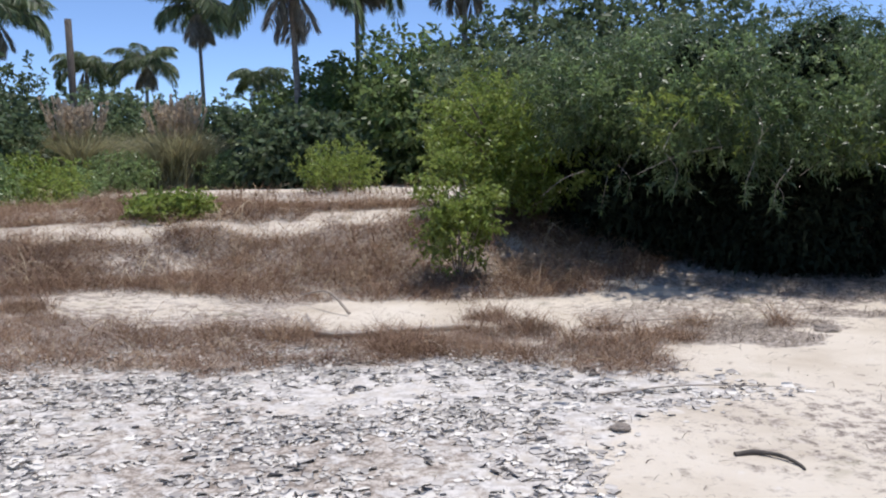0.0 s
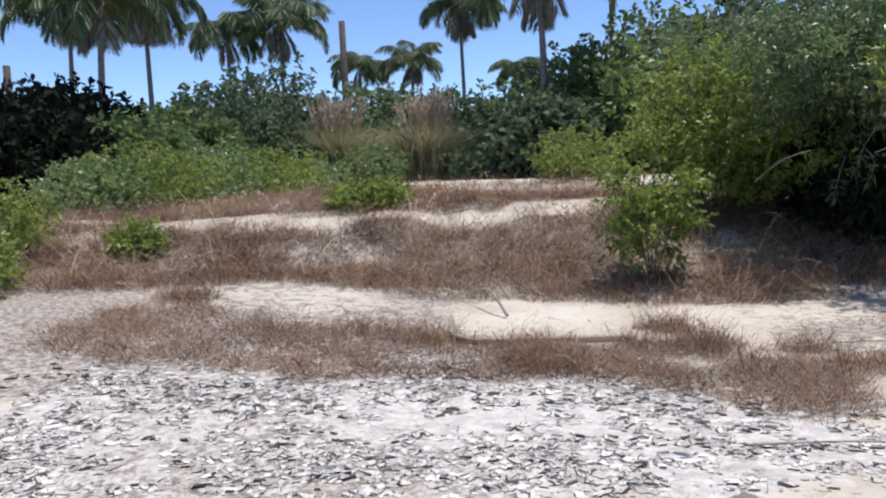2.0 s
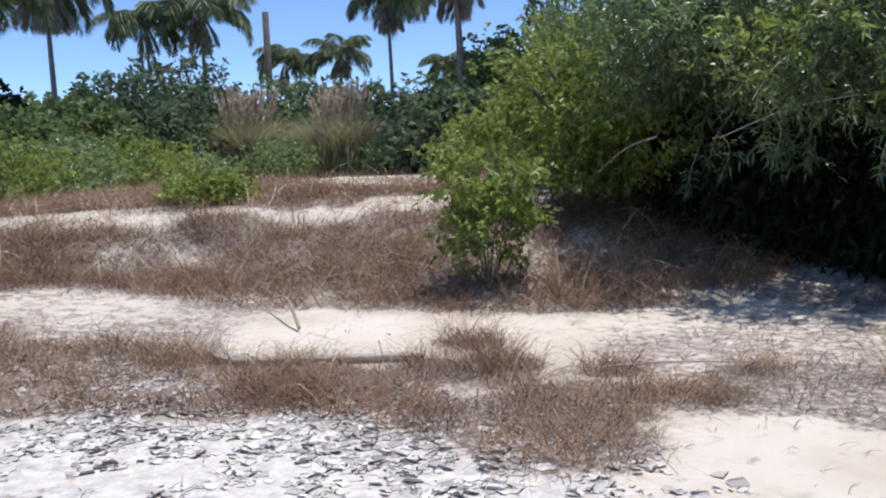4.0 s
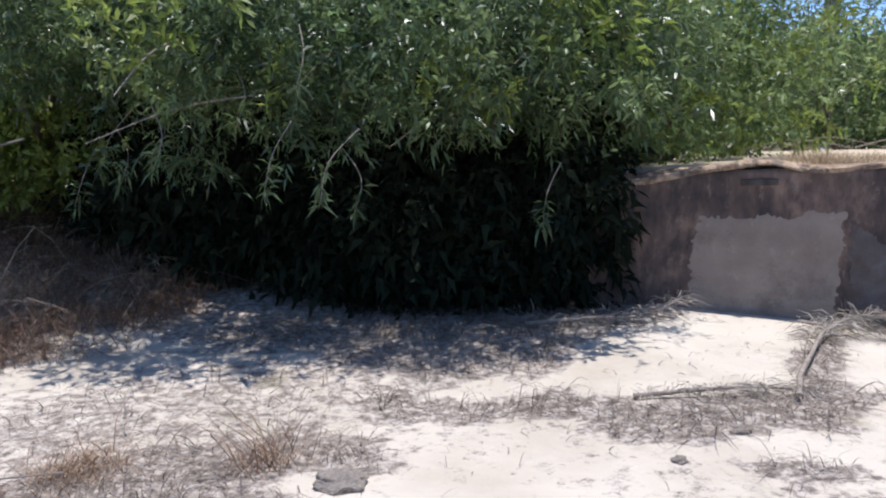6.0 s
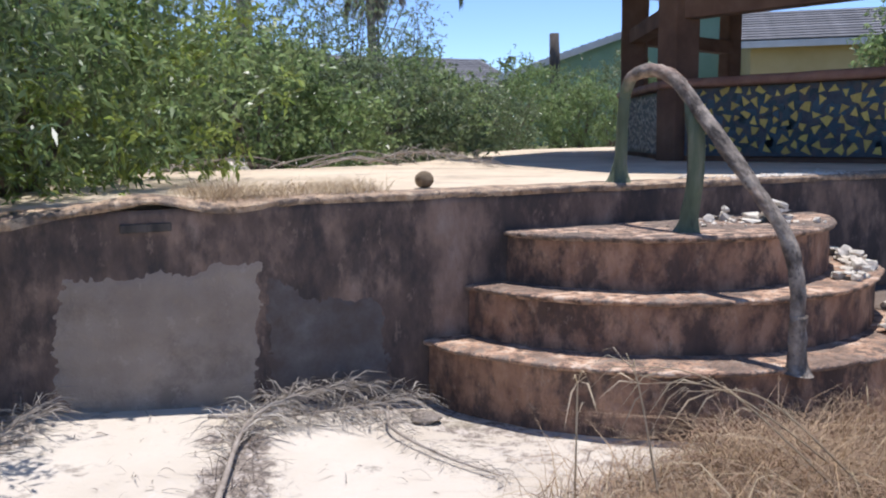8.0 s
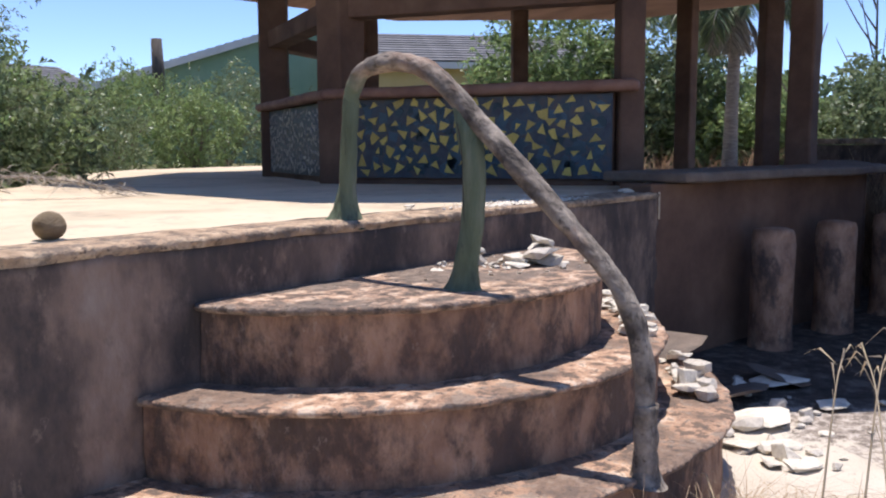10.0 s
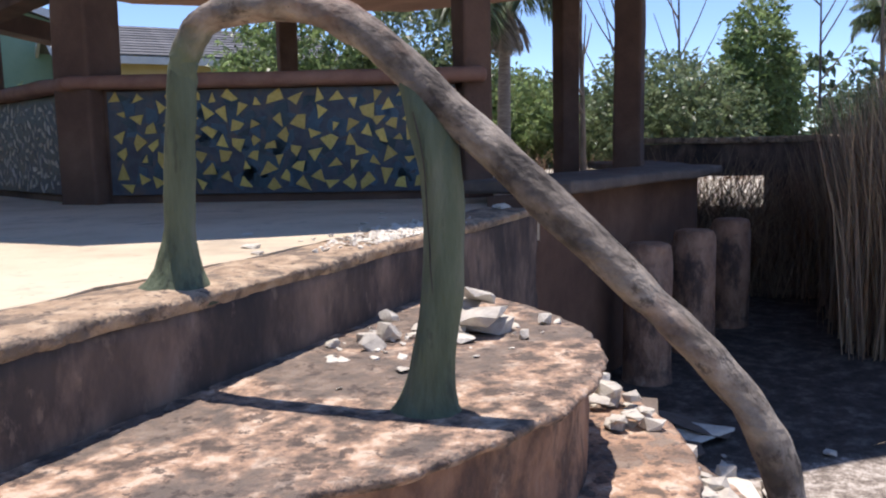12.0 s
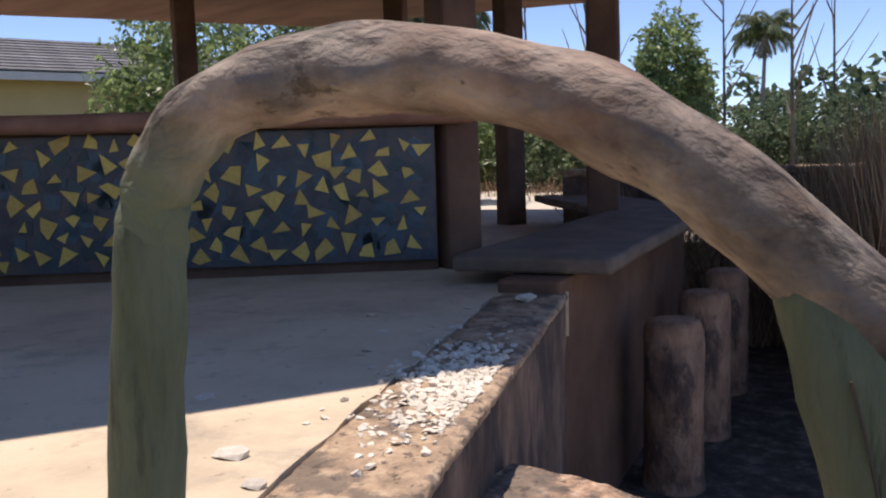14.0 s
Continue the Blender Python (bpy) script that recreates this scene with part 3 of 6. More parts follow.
def patch_mesh(name, outline, material):
    """A thin skin of plaster following the pool wall, its ragged edge dying out under the wall's surface."""
    bm = bmesh.new()
    xs, zs = [p[0] for p in outline], [p[1] for p in outline]
    x0, x1, z0, z1 = min(xs) - 0.1, max(xs) + 0.1, -0.15, max(zs) + 0.1
    nx, nz = int((x1 - x0) / 0.014), int((z1 - z0) / 0.014)
    rows = []
    for j in range(nz + 1):
        row = []
        for i in range(nx + 1):
            q = Vector((x0 + (x1 - x0) * i / nx, z0 + (z1 - z0) * j / nz))
            d, inside = 9.0, False
            for k, p in enumerate(outline):
                a, b = Vector(p), Vector(outline[(k + 1) % len(outline)])
                t = max(0, min(1, (q - a).dot(b - a) / (b - a).length_squared))
                d = min(d, (q - a.lerp(b, t)).length)
                if (a.y > q.y) != (b.y > q.y) and q.x < a.x + (b.x - a.x) * (q.y - a.y) / (b.y - a.y):
                    inside = not inside
            d = d if inside or q.y < 0.02 else -d
            d += 0.035 * noise.noise(Vector((q.x * 6, q.y * 6, 1.0))) + 0.03 * noise.noise(Vector((q.x * 17, q.y * 17, 2.0))) + 0.03 * noise.noise(Vector((q.x * 41, q.y * 41, 3.0)))
            out = max(-0.02, min(0.006, d * 0.16))
            row.append(bm.verts.new((q.x, wall_y(q.x, q.y) - out, q.y)))
        rows.append(row)
    for j in range(nz):
        for i in range(nx):
            bm.faces.new((rows[j][i], rows[j][i + 1], rows[j + 1][i + 1], rows[j + 1][i]))
    return bm_mesh(name, bm, material, True)


def build_deck():
    outline = [(-1.3, 0.0), (6.85, 0.0), (7.6, 1.4), (11.5, 3.2), (12.6, 11.6), (9.0, 10.9), (6.2, 8.3), (4.6, 5.4), (3.4, 4.3), (-1.3, 4.2)]
    bm = bmesh.new()
    top, low = [], []
    for i, (ax, ay) in enumerate(outline):
        bx, by = outline[(i + 1) % len(outline)]
        n = max(2, int(math.hypot(bx - ax, by - ay) / 0.12))
        for k in range(n):
            x, y = ax + (bx - ax) * k / n, ay + (by - ay) * k / n
            w = 0.03 * noise.noise(Vector((x * 3.1, y * 3.1, 1.0))) + 0.015 * noise.noise(Vector((x * 11, y * 11, 2.0)))
            y2 = y + w + (0.30 if ay == 0 and by == 0 else 0)
            z = DECK_Z - 0.06 * max(0.0, min(1.0, (0.3 - x) / 1.2))
            top.append(bm.verts.new((x, y2, z + 0.006 * noise.noise(Vector((x * 5, y * 5, 3.0))))))
            low.append(bm.verts.new((x, y2, 0.98)))
    bm.faces.new(top)
    for i in range(len(top)):
        j = (i + 1) % len(top)
        bm.faces.new((top[i], low[i], low[j], top[j]))
    bmesh.ops.triangulate(bm, faces=[f for f in bm.faces if len(f.verts) > 4])
    tagged(new("deck", bm_mesh("deck", bm, M_DECK)), "sunlit beige concrete pool deck with stains", "floor", kind="structure")
    # the rounded coping along the pool's edge, broken towards its end
    bm = bmesh.new()
    nx, prof = 640, [(0.31, -0.05), (0.31, -0.010), (0.295, 0.0), (0.20, 0.002), (0.14, 0.0), (0.09, 0.001), (0.05, 0.0), (0.022, -0.002), (0.004, -0.007), (0.0, -0.018), (0.006, -0.032), (0.014, -0.045)]
    rows = []
    for i in range(nx + 1):
        x = -1.3 + 8.15 * i / nx
        broken = max(0.0, min(1.0, (1.55 - x) / 0.5))
        sag = -0.035 * broken + 0.07 * math.exp(-((x - 0.72) / 0.30) ** 2) - 0.10 * max(0.0, min(1.0, (0.2 - x) / 0.6))
        row = []
        for k, (y, z) in enumerate(prof):
            q = Vector((x * 4.0, k * 0.8, 1.5))
            amp = 0.014 + 0.03 * broken
            amp = amp * 0.6 + 0.35 * amp * (noise.noise(Vector((x * 19, y * 30, 0.7))) + 0.6)
            row.append(bm.verts.new((x, y - 0.014 + amp * 0.6 * noise.noise(q) + 0.009 * noise.noise(Vector((x * 23, k * 1.3, 5.0))) + 0.005 * noise.noise(Vector((x * 51, k * 2.3, 2.0))), DECK_Z + z + sag * (1 - y * 0.8) + amp * 0.7 * noise.noise(q + Vector((9, 0, 0))))))
        rows.append(row)
    for i in range(nx):
        for k in range(len(prof) - 1):
            bm.faces.new((rows[i][k], rows[i + 1][k], rows[i + 1][k + 1], rows[i][k + 1]))
    bm.faces.new(rows[0])
    bm.faces.new(rows[-1])
    tagged(new("coping", bm_mesh("coping", bm, M_COPING, True)), "worn pitted orange-brown concrete coping along the pool edge", "coping", kind="structure")


def build_steps():
    for idx, (r, z, low) in enumerate(STEPS):
        root = tagged(new("pool_step"), "worn curved terracotta concrete pool step, black with mildew", "step", "curved pool steps")
        cx, cy = STEP_X[idx], STEP_C[1]
        bm, tread = bmesh.new(), bmesh.new()
        a0 = math.pi + math.asin(min(1, (cy + 0.02) / r))
        a1 = 2 * math.pi - math.asin(min(1, (cy + 0.02) / r))
        n, nz = 110, 10
        rim = []
        grid = []
        for i in range(n + 1):
            a = a0 + (a1 - a0) * i / n
            col = []
            for j in range(nz + 1):
                h = low + (z - 0.034 - low) * j / nz
                w = 0.016 * noise.noise(Vector((a * 5, h * 3.5, idx))) + 0.007 * noise.noise(Vector((a * 22, h * 14, idx)))
                rr = r - 0.045 + w
                col.append(bm.verts.new((cx + rr * math.cos(a), cy + rr * math.sin(a), h)))
            grid.append(col)
        for i in range(n):
            for j in range(nz):
                bm.faces.new((grid[i][j], grid[i + 1][j], grid[i + 1][j + 1], grid[i][j + 1]))
        part("riser", bm_mesh("riser", bm, M_STEP, True), root)
        inner = STEPS[idx + 1][0] - 0.1 if idx < 2 else 0.25
        rings = 9
        grid = []
        for i in range(n + 1):
            a = a0 + (a1 - a0) * i / n
            chip = 0.022 * noise.noise(Vector((a * 9, idx * 3.0, 0.5))) + 0.012 * noise.noise(Vector((a * 31, idx, 1.5)))
            col = []
            edge = r + chip
            for rr, dz in ((edge - 0.075, -0.050), (edge - 0.014, -0.030), (edge, -0.014), (edge - 0.010, -0.002)):
                x, y = cx + rr * math.cos(a), cy + rr * math.sin(a)
                col.append(tread.verts.new((x, min(y, 0.03), z + dz)))
            for k in range(1, rings + 1):
                rr = edge - 0.02 + (inner - edge) * k / rings
                x, y = cx + rr * math.cos(a), cy + rr * math.sin(a)
                dz = 0.007 * noise.noise(Vector((x * 6, y * 6, idx))) + 0.004 * noise.noise(Vector((x * 19, y * 19, idx)))
                col.append(tread.verts.new((x, min(y, 0.03), z + dz)))
            grid.append(col)
        for i in range(n):
            for j in range(len(grid[0]) - 1):
                tread.faces.new((grid[i][j], grid[i + 1][j], grid[i + 1][j + 1], grid[i][j + 1]))
        part("tread", bm_mesh("tread", tread, M_TREAD_TOP if idx == 2 else M_TREAD, True), root, "sunlit flaking tread")


def build_rail():
    root = tagged(new("handrail"), "log-shaped cast concrete handrail with mossy green posts", "handrail")
    X = 3.78
    bar = smooth_points([(X - 0.001, 0.077, 1.60), (X, 0.070, 1.69), (X, 0.064, 1.76), (X, 0.048, 1.80), (X - 0.005, -0.01, 1.868), (X, -0.10, 1.895), (X, -0.22, 1.900),
                         (X, -0.36, 1.870), (X, -0.50, 1.79), (X, -0.63, 1.67), (X, -0.82, 1.50), (X, -1.01, 1.325), (X, -1.19, 1.155),
                         (X + 0.01, -1.31, 1.03), (X + 0.02, -1.39, 0.90), (X + 0.025, -1.435, 0.73), (X + 0.02, -1.455, 0.50)], 7)
    radii = [0.0385 + 0.005 * noise.noise(Vector((i * 0.21, 0.5, 3.0))) + (0.004 if 32 < i < 82 else 0) - 0.009 * max(0, 1 - i / 16) for i in range(len(bar))]
    v, f = tube(bar, radii, 20, wobble=0.16, seed=1.0)
    part("bar", mesh_np("bar", v, f, M_RAIL_TOP, True), root, "weathered grey log-shaped bar")
    line = [(X - 0.054 - 0.001 * k, -0.612 - 0.045 * min(1, k / 5) - 0.008 * math.sin(k * 0.9), 1.62 - 0.06 * k) for k in range(11)]
    part("crack", mesh_np("crack", *tube(smooth_points(line, 3), [0.0019] * 31, 5), M_POST), root, "dark crack running down the post")

    def post(p0, p1, top_r, seed, flare, label, material):
        pts = [Vector(p0).lerp(Vector(p1), k / 16) for k in range(17)]
        rad = [top_r + flare * math.exp(-k * 0.62) + (-0.004 * max(0, k - 14) if seed == 2.0 else 0) + 0.004 * noise.noise(Vector((k * 0.5, seed, 0))) for k in range(17)]
        pts = [q + Vector((0.006 * noise.noise(Vector((k * 0.3, seed, 7))), 0.006 * noise.noise(Vector((k * 0.3, seed, 9))), 0)) for k, q in enumerate(pts)]
        v, f = tube(pts, rad, 20, wobble=0.12, seed=seed)
        part("post", mesh_np("post", v, f, material, True), root, label)

    post((X - 0.01, 0.115, DECK_Z - 0.03), (X, 0.066, 1.775), 0.0395, 2.0, 0.086, "mossy green post with a flared foot", M_RAIL_GREEN)
    pts = smooth_points([(X - 0.03, -0.625, 0.90), (X - 0.025, -0.635, 1.02), (X - 0.015, -0.665, 1.22), (X - 0.005, -0.662, 1.45), (X, -0.625, 1.60), (X, -0.585, 1.70)], 5)
    rad = [0.048 + 0.058 * math.exp(-k * 0.42) + 0.005 * math.exp(-((k - 18) / 3.0) ** 2) - 0.015 * max(0, k - 20) / 5 for k in range(len(pts))]
    v, f = tube(pts, rad, 22, wobble=0.12, seed=5.0)
    part("post", mesh_np("post", v, f, M_RAIL_GREEN, True), root, "mossy green post with a flared foot")
    post((X + 0.02, -1.46, 0.25), (X + 0.022, -1.453, 0.56), 0.046, 8.0, 0.04, "", M_RAIL)


build_wall()
for nm, outline in (("plaster_patch", [(0.33, 0.80), (0.60, 0.79), (1.31, 0.83), (1.30, 0.45), (1.26, 0.0), (0.35, 0.0), (0.22, 0.42)]),
                    ("plaster_patch", [(1.36, 0.74), (1.62, 0.60), (2.02, 0.55), (2.06, 0.0), (1.36, 0.0)])):
    ob = tagged(new(nm, patch_mesh(nm, outline, M_PLASTER if outline[0][0] < 1 else M_CEMENT)),
                "pale plaster patch peeling on the pool wall" if outline[0][0] < 1 else "grey cement patch on the pool wall", "plaster", kind="structure")
sk = thing("skimmer_opening", "dark rectangular skimmer slot in the pool wall", "pool fitting", kind="structure")
part("slot", bm_mesh("slot", box_bm(0.60, 0.86, -0.012, 0.02, 1.03, 1.075, 0.005), M_POST), sk)
build_deck()
build_steps()
build_rail()


# ---- the bar pavilion ----
BAR_C, BAR_R = Vector((10.3, 3.15, 0)), 3.5


def bar_corner(k, r=BAR_R):
    if k % 8 in (2, 3):
        return Vector(((10.3, 0.08, 0), (12.8, 1.33, 0))[k % 8 - 2])
    a = radians(177 + 45 * k)
    return Vector((BAR_C.x + r * math.cos(a), BAR_C.y + r * math.sin(a), 0))


def shard(sides, seed):
    """A flat tile shard in the x-z plane, about 1 across, 0.2 thick."""
    rr = random.Random(seed)
    bm = bmesh.new()
    a0 = rr.uniform(0, 6.28)
    ring = []
    for k in range(sides):
        a = a0 + 2 * math.pi * (k + rr.uniform(-0.26, 0.26)) / sides
        q = rr.uniform(0.34, 0.70)
        ring.append((q * math.cos(a), q * math.sin(a)))
    f = [bm.verts.new((x, -0.10, z)) for x, z in ring]
    b = [bm.verts.new((x * 1.04, 0.10, z * 1.04)) for x, z in ring]
    bm.faces.new(f)
    for k in range(sides):
        j = (k + 1) % sides
        bm.faces.new((f[k], f[j], b[j], b[k]))
    return bm


def build_bar():
    root = tagged(new("bar_pavilion"), "abandoned brown octagonal pool bar with mosaic fronts", "bar", kind="")
    roof_z = 2.75
    # pillars
    for k in range(8):
        c = bar_corner(k)
        a = radians(180 + 45 * k)
        wide = 0.17 if k in (0, 7) else 0.13
        if k == 1:
            wide, c = 0.11, c + (c - bar_corner(0)).normalized() * 0.09
        bm = box_bm(-wide, wide, -wide, wide, 0.9, 4.05, 0.025)
        bmesh.ops.subdivide_edges(bm, edges=[e for e in bm.edges if abs(e.verts[0].co.z - e.verts[1].co.z) > 1], cuts=8)
        rough_up(bm, 0.012, 2.0, k)
        bmesh.ops.rotate(bm, cent=(0, 0, 0), matrix=Matrix.Rotation(a, 3, "Z"), verts=bm.verts)
        bmesh.ops.translate(bm, vec=c, verts=bm.verts)
        part("pillar", bm_mesh("pillar", bm, M_BAR), root)
    # ring beams
    for k in (6, 7, 0):
        p, q = bar_corner(k), bar_corner(k + 1)
        d = (q - p)
        bm = box_bm(-0.0, d.length, -0.11, 0.11, roof_z, roof_z + 0.20, 0.01)
        bmesh.ops.rotate(bm, cent=(0, 0, 0), matrix=Matrix.Rotation(math.atan2(d.y, d.x), 3, "Z"), verts=bm.verts)
        bmesh.ops.translate(bm, vec=p, verts=bm.verts)
        part("beam", bm_mesh("beam", bm, M_BAR), root)
    # roof: a low eight-sided cone with boarded underside
    bm = bmesh.new()
    R, off = 5.85, 197.5
    up, dn = [], []
    for k in range(8):
        a = radians(off + 45 * k)
        x, y = BAR_C.x + R * math.cos(a), BAR_C.y + R * math.sin(a)
        up.append(bm.verts.new((x + 0.1, y + 0.1, 4.02)))
        dn.append(bm.verts.new((x + 0.1, y + 0.1, 3.90)))
    ta, tb = bm.verts.new((BAR_C.x, BAR_C.y, 5.3)), bm.verts.new((BAR_C.x, BAR_C.y, 5.15))
    for k in range(8):
        j = (k + 1) % 8
        bm.faces.new((up[k], up[j], ta))
        bm.faces.new((dn[j], dn[k], tb))
        bm.faces.new((dn[k], dn[j], up[j], up[k]))
    part("roof", bm_mesh("roof", bm, M_ROOF_UNDER), root, "boarded low pitched roof")
    # counter walls with mosaics on the deck side
    rr = random.Random(5)
    shapes = [bm_mesh("shard", shard((3, 3, 4)[s % 3], s), M_TILE_YELLOW) for s in range(9)]
    blues = [bm_mesh("shard", shard(3 + s % 3, 40 + s), M_TILE_BLUE) for s in range(6)]
    greys = [bm_mesh("shard", shard(4, 80 + s), M_TILE_GREY) for s in range(5)]
    for k in (7, 0):
        p, q = (bar_corner(0), bar_corner(1)) if k == 0 else (bar_corner(-1), bar_corner(0))
        d = q - p
        L = d.length
        turn = math.atan2(d.y, d.x)
        base = Matrix.Translation(p) @ Matrix.Rotation(turn, 4, "Z")
        # local x along the wall; the outside is towards local -y
        bm = box_bm(0.1, L - (0.02 if k == 0 else 0.1), -0.095, 0.10, 1.0, 1.99, 0.01)
        bm.transform(base)
        part("counter_wall", bm_mesh("counter_wall", bm, M_BAR), root)
        bm = box_bm(-0.10, L + (0.20 if k == 0 else 0.10), -0.24, 0.16, 1.985, 2.085, 0.045, 4)
        bmesh.ops.subdivide_edges(bm, edges=[e for e in bm.edges if e.calc_length() > 1], cuts=14)
        rough_up(bm, 0.012, 2.5, k)
        bm.transform(base)
        part("ledge", bm_mesh("ledge", bm, M_LEDGE, True), root, "rounded red-brown counter ledge")
        end = L - 0.03 if k == 0 else L - 0.18
        bm = box_bm(0.18, end, -0.125, -0.095, 1.24, 1.975, 0.004)
        bm.transform(base)
        panel = part("mosaic_panel", bm_mesh("mosaic_panel", bm, M_MOSAIC), root,
                     "dark blue mosaic with yellow tile shards" if k == 0 else "dark mosaic with small pale tile shards")
        spots = []
        tries = 0
        want, gap = (125, 0.105) if k == 0 else (190, 0.075)
        while len(spots) < want and tries < 9000:
            tries += 1
            x, z = rr.uniform(0.24, end - 0.06), rr.uniform(1.29, 1.93)
            if all((x - a) ** 2 + (z - b) ** 2 > gap * gap for a, b in spots):
                spots.append((x, z))
        for x, z in spots:
            s = rr.uniform(0.07, 0.128) if k == 0 else rr.uniform(0.04, 0.065)
            m = base @ Matrix.Translation((x, -0.127, z)) @ Matrix.Rotation(rr.uniform(0, 6.28), 4, "Y") @ Matrix.Diagonal((s * (1 if k == 0 else 0.6), 0.07, s * (1 if k == 0 else 1.5), 1))
            part("tile", rr.choice(shapes if k == 0 else greys), panel, m=m)
        if k == 0:
            n = 0
            while n < 150:
                x, z = rr.uniform(0.26, end - 0.08), rr.uniform(1.30, 1.90)
                m = base @ Matrix.Translation((x, -0.1255, z)) @ Matrix.Rotation(rr.uniform(0, 6.28), 4, "Y") @ Matrix.Diagonal((rr.uniform(0.10, 0.16), 0.045, rr.uniform(0.09, 0.14), 1))
                part("tile", rr.choice(blues), panel, m=m)
                n += 1
    # the swim-up side: pool wall, counter slab
    for k, (p, q) in enumerate(((Vector((6.80, 0.16, 0)), Vector((10.3, -0.42, 0))), (Vector((10.3, -0.42, 0)), Vector((12.9, 0.60, 0))))):
        d = q - p
        base = Matrix.Translation(p) @ Matrix.Rotation(math.atan2(d.y, d.x), 4, "Z")
        bm = box_bm(0, d.length, -0.15, 0.15, -0.4, 1.24, 0.02)
        bmesh.ops.subdivide_edges(bm, edges=[e for e in bm.edges if e.calc_length() > 1], cuts=10, use_grid_fill=True)
        rough_up(bm, 0.012, 2.0, k)
        bm.transform(base)
        part("pool_side_wall", bm_mesh("pool_side_wall", bm, M_BAR), root)
        bm = box_bm(0.15 if k == 0 else 0, d.length + 0.15, -0.34, 0.45, 1.244, 1.325, 0.025, 3)
        bmesh.ops.subdivide_edges(bm, edges=[e for e in bm.edges if e.calc_length() > 1], cuts=10)
        rough_up(bm, 0.015, 2.0, k)
        bm.transform(base)
        part("counter_slab", bm_mesh("counter_slab", bm, M_CONCRETE), root, "grey concrete swim-up counter")


build_bar()


def build_stool(at, h, r, seed):
    root = thing("bar_stool", "round brown concrete stool standing in the pool", "stool", "stools at the swim-up bar", at)
    prof = [(0, r * 1.06), (0.1, r), (0.5, r * 0.98), (0.86, r), (0.94, r * 0.97), (0.985, r * 0.88), (1.0, r * 0.6)]
    v, f = tube([(0, 0, h * a) for a, _ in prof[:4]], [b for _, b in prof[:4]], 20, wobble=0.05, seed=seed)
    part("column", mesh_np("column", v, f, M_STEP, True), root)
    v, f = tube([(0, 0, h * a) for a, _ in prof[3:]], [b for _, b in prof[3:]], 20, wobble=0.05, seed=seed)
    part("seat", mesh_np("seat", v, f, M_STEP, True), root, "rounded worn seat")


for i, (sx, sy, sz) in enumerate(((7.95, -0.48, 0.86), (8.95, -0.68, 0.86), (10.05, -0.88, 0.86))):
    g = float(ground_z(sx, sy)) - 0.03
    build_stool((sx, sy, g), sz - g, 0.17, i)

# ---- plants ----
def blob_points(blobs, n, r, shell=0.45, floor_z=None):
    """Points in and near the skin of a set of ellipsoids, with their outward direction."""
    b = np.array(blobs, float)
    vol = (b[:, 3] * b[:, 4] * b[:, 5]) ** 0.75
    which = r.choice(len(b), n, p=vol / vol.sum())
    d = unit(r.normal(size=(n, 3)))
    q = (shell + (1 - shell) * r.random(n) ** 0.6)[:, None]
    lump = 1 + 0.16 * soft_noise(d[:, 0] * 3 + which, d[:, 1] * 3 + d[:, 2] * 2, 2.2, 0.7)[:, None]
    p = b[which, :3] + d * b[which, 3:6] * q * lump
    way = unit(d / b[which, 3:6])
    if floor_z is not None:
        keep = p[:, 2] > floor_z
        p, way = p[keep], way[keep]
    return p, way


def crown_mesh(name, blobs, twigs, per, leaf, width, material, r, shell=0.45, droop=0.2, spread=0.16, floor_z=None, up=0.35, clumps=0, clump=0.16):
    """A crown of leafy twigs: each twig a row of leaves along a short line. With clumps, the twigs gather in bunches with gaps between."""
    if clumps:
        p, way = blob_points(blobs, clumps, r, shell, floor_z)
        pick = r.integers(0, len(p), twigs)
        p = p[pick] + r.normal(size=(twigs, 3)) * clump * r.uniform(0.5, 1.4, len(p))[pick][:, None] * np.array((1, 1, 0.7))
        way = way[pick]
        if floor_z is not None:
            keep = p[:, 2] > floor_z
            p, way = p[keep], way[keep]
    else:
        p, way = blob_points(blobs, twigs, r, shell, floor_z)
    n = len(p)
    way = unit(way + 0.8 * r.normal(size=(n, 3)) + np.array((0, 0, up)))
    s = np.tile(np.linspace(0, 1, per), (n, 1)) + r.uniform(-0.1, 0.1, (n, per))
    base = p[:, None, :] + way[:, None, :] * (s * spread)[..., None] + np.array((0, 0, -1.0)) * (s * s * spread * droop)[..., None]
    d = unit(way[:, None, :] * 0.9 + 0.9 * r.normal(size=(n, per, 3)))
    v, f = leaves(base.reshape(-1, 3), d.reshape(-1, 3), leaf * r.uniform(0.6, 1.25, n * per), width, r, droop)
    return mesh_np(name, v, f, material)


def stems_mesh(name, foot, tips, r0, material, r, bend=0.25, sides=6):
    pieces = []
    for i, tip in enumerate(tips):
        a, b = Vector(foot), Vector(tip)
        m = a.lerp(b, 0.5) + Vector(r.normal(size=3) * bend * 0.4) + Vector((0, 0, 0.15 * (b - a).length))
        pts = smooth_points([a, m, b], 5)
        rad = [r0 * (1 - 0.85 * k / (len(pts) - 1)) for k in range(len(pts))]
        pieces.append(tube(pts, rad, sides, 0.1, i, cap=False))
    v, f = joined(pieces)
    return mesh_np(name, v, f, material, True)


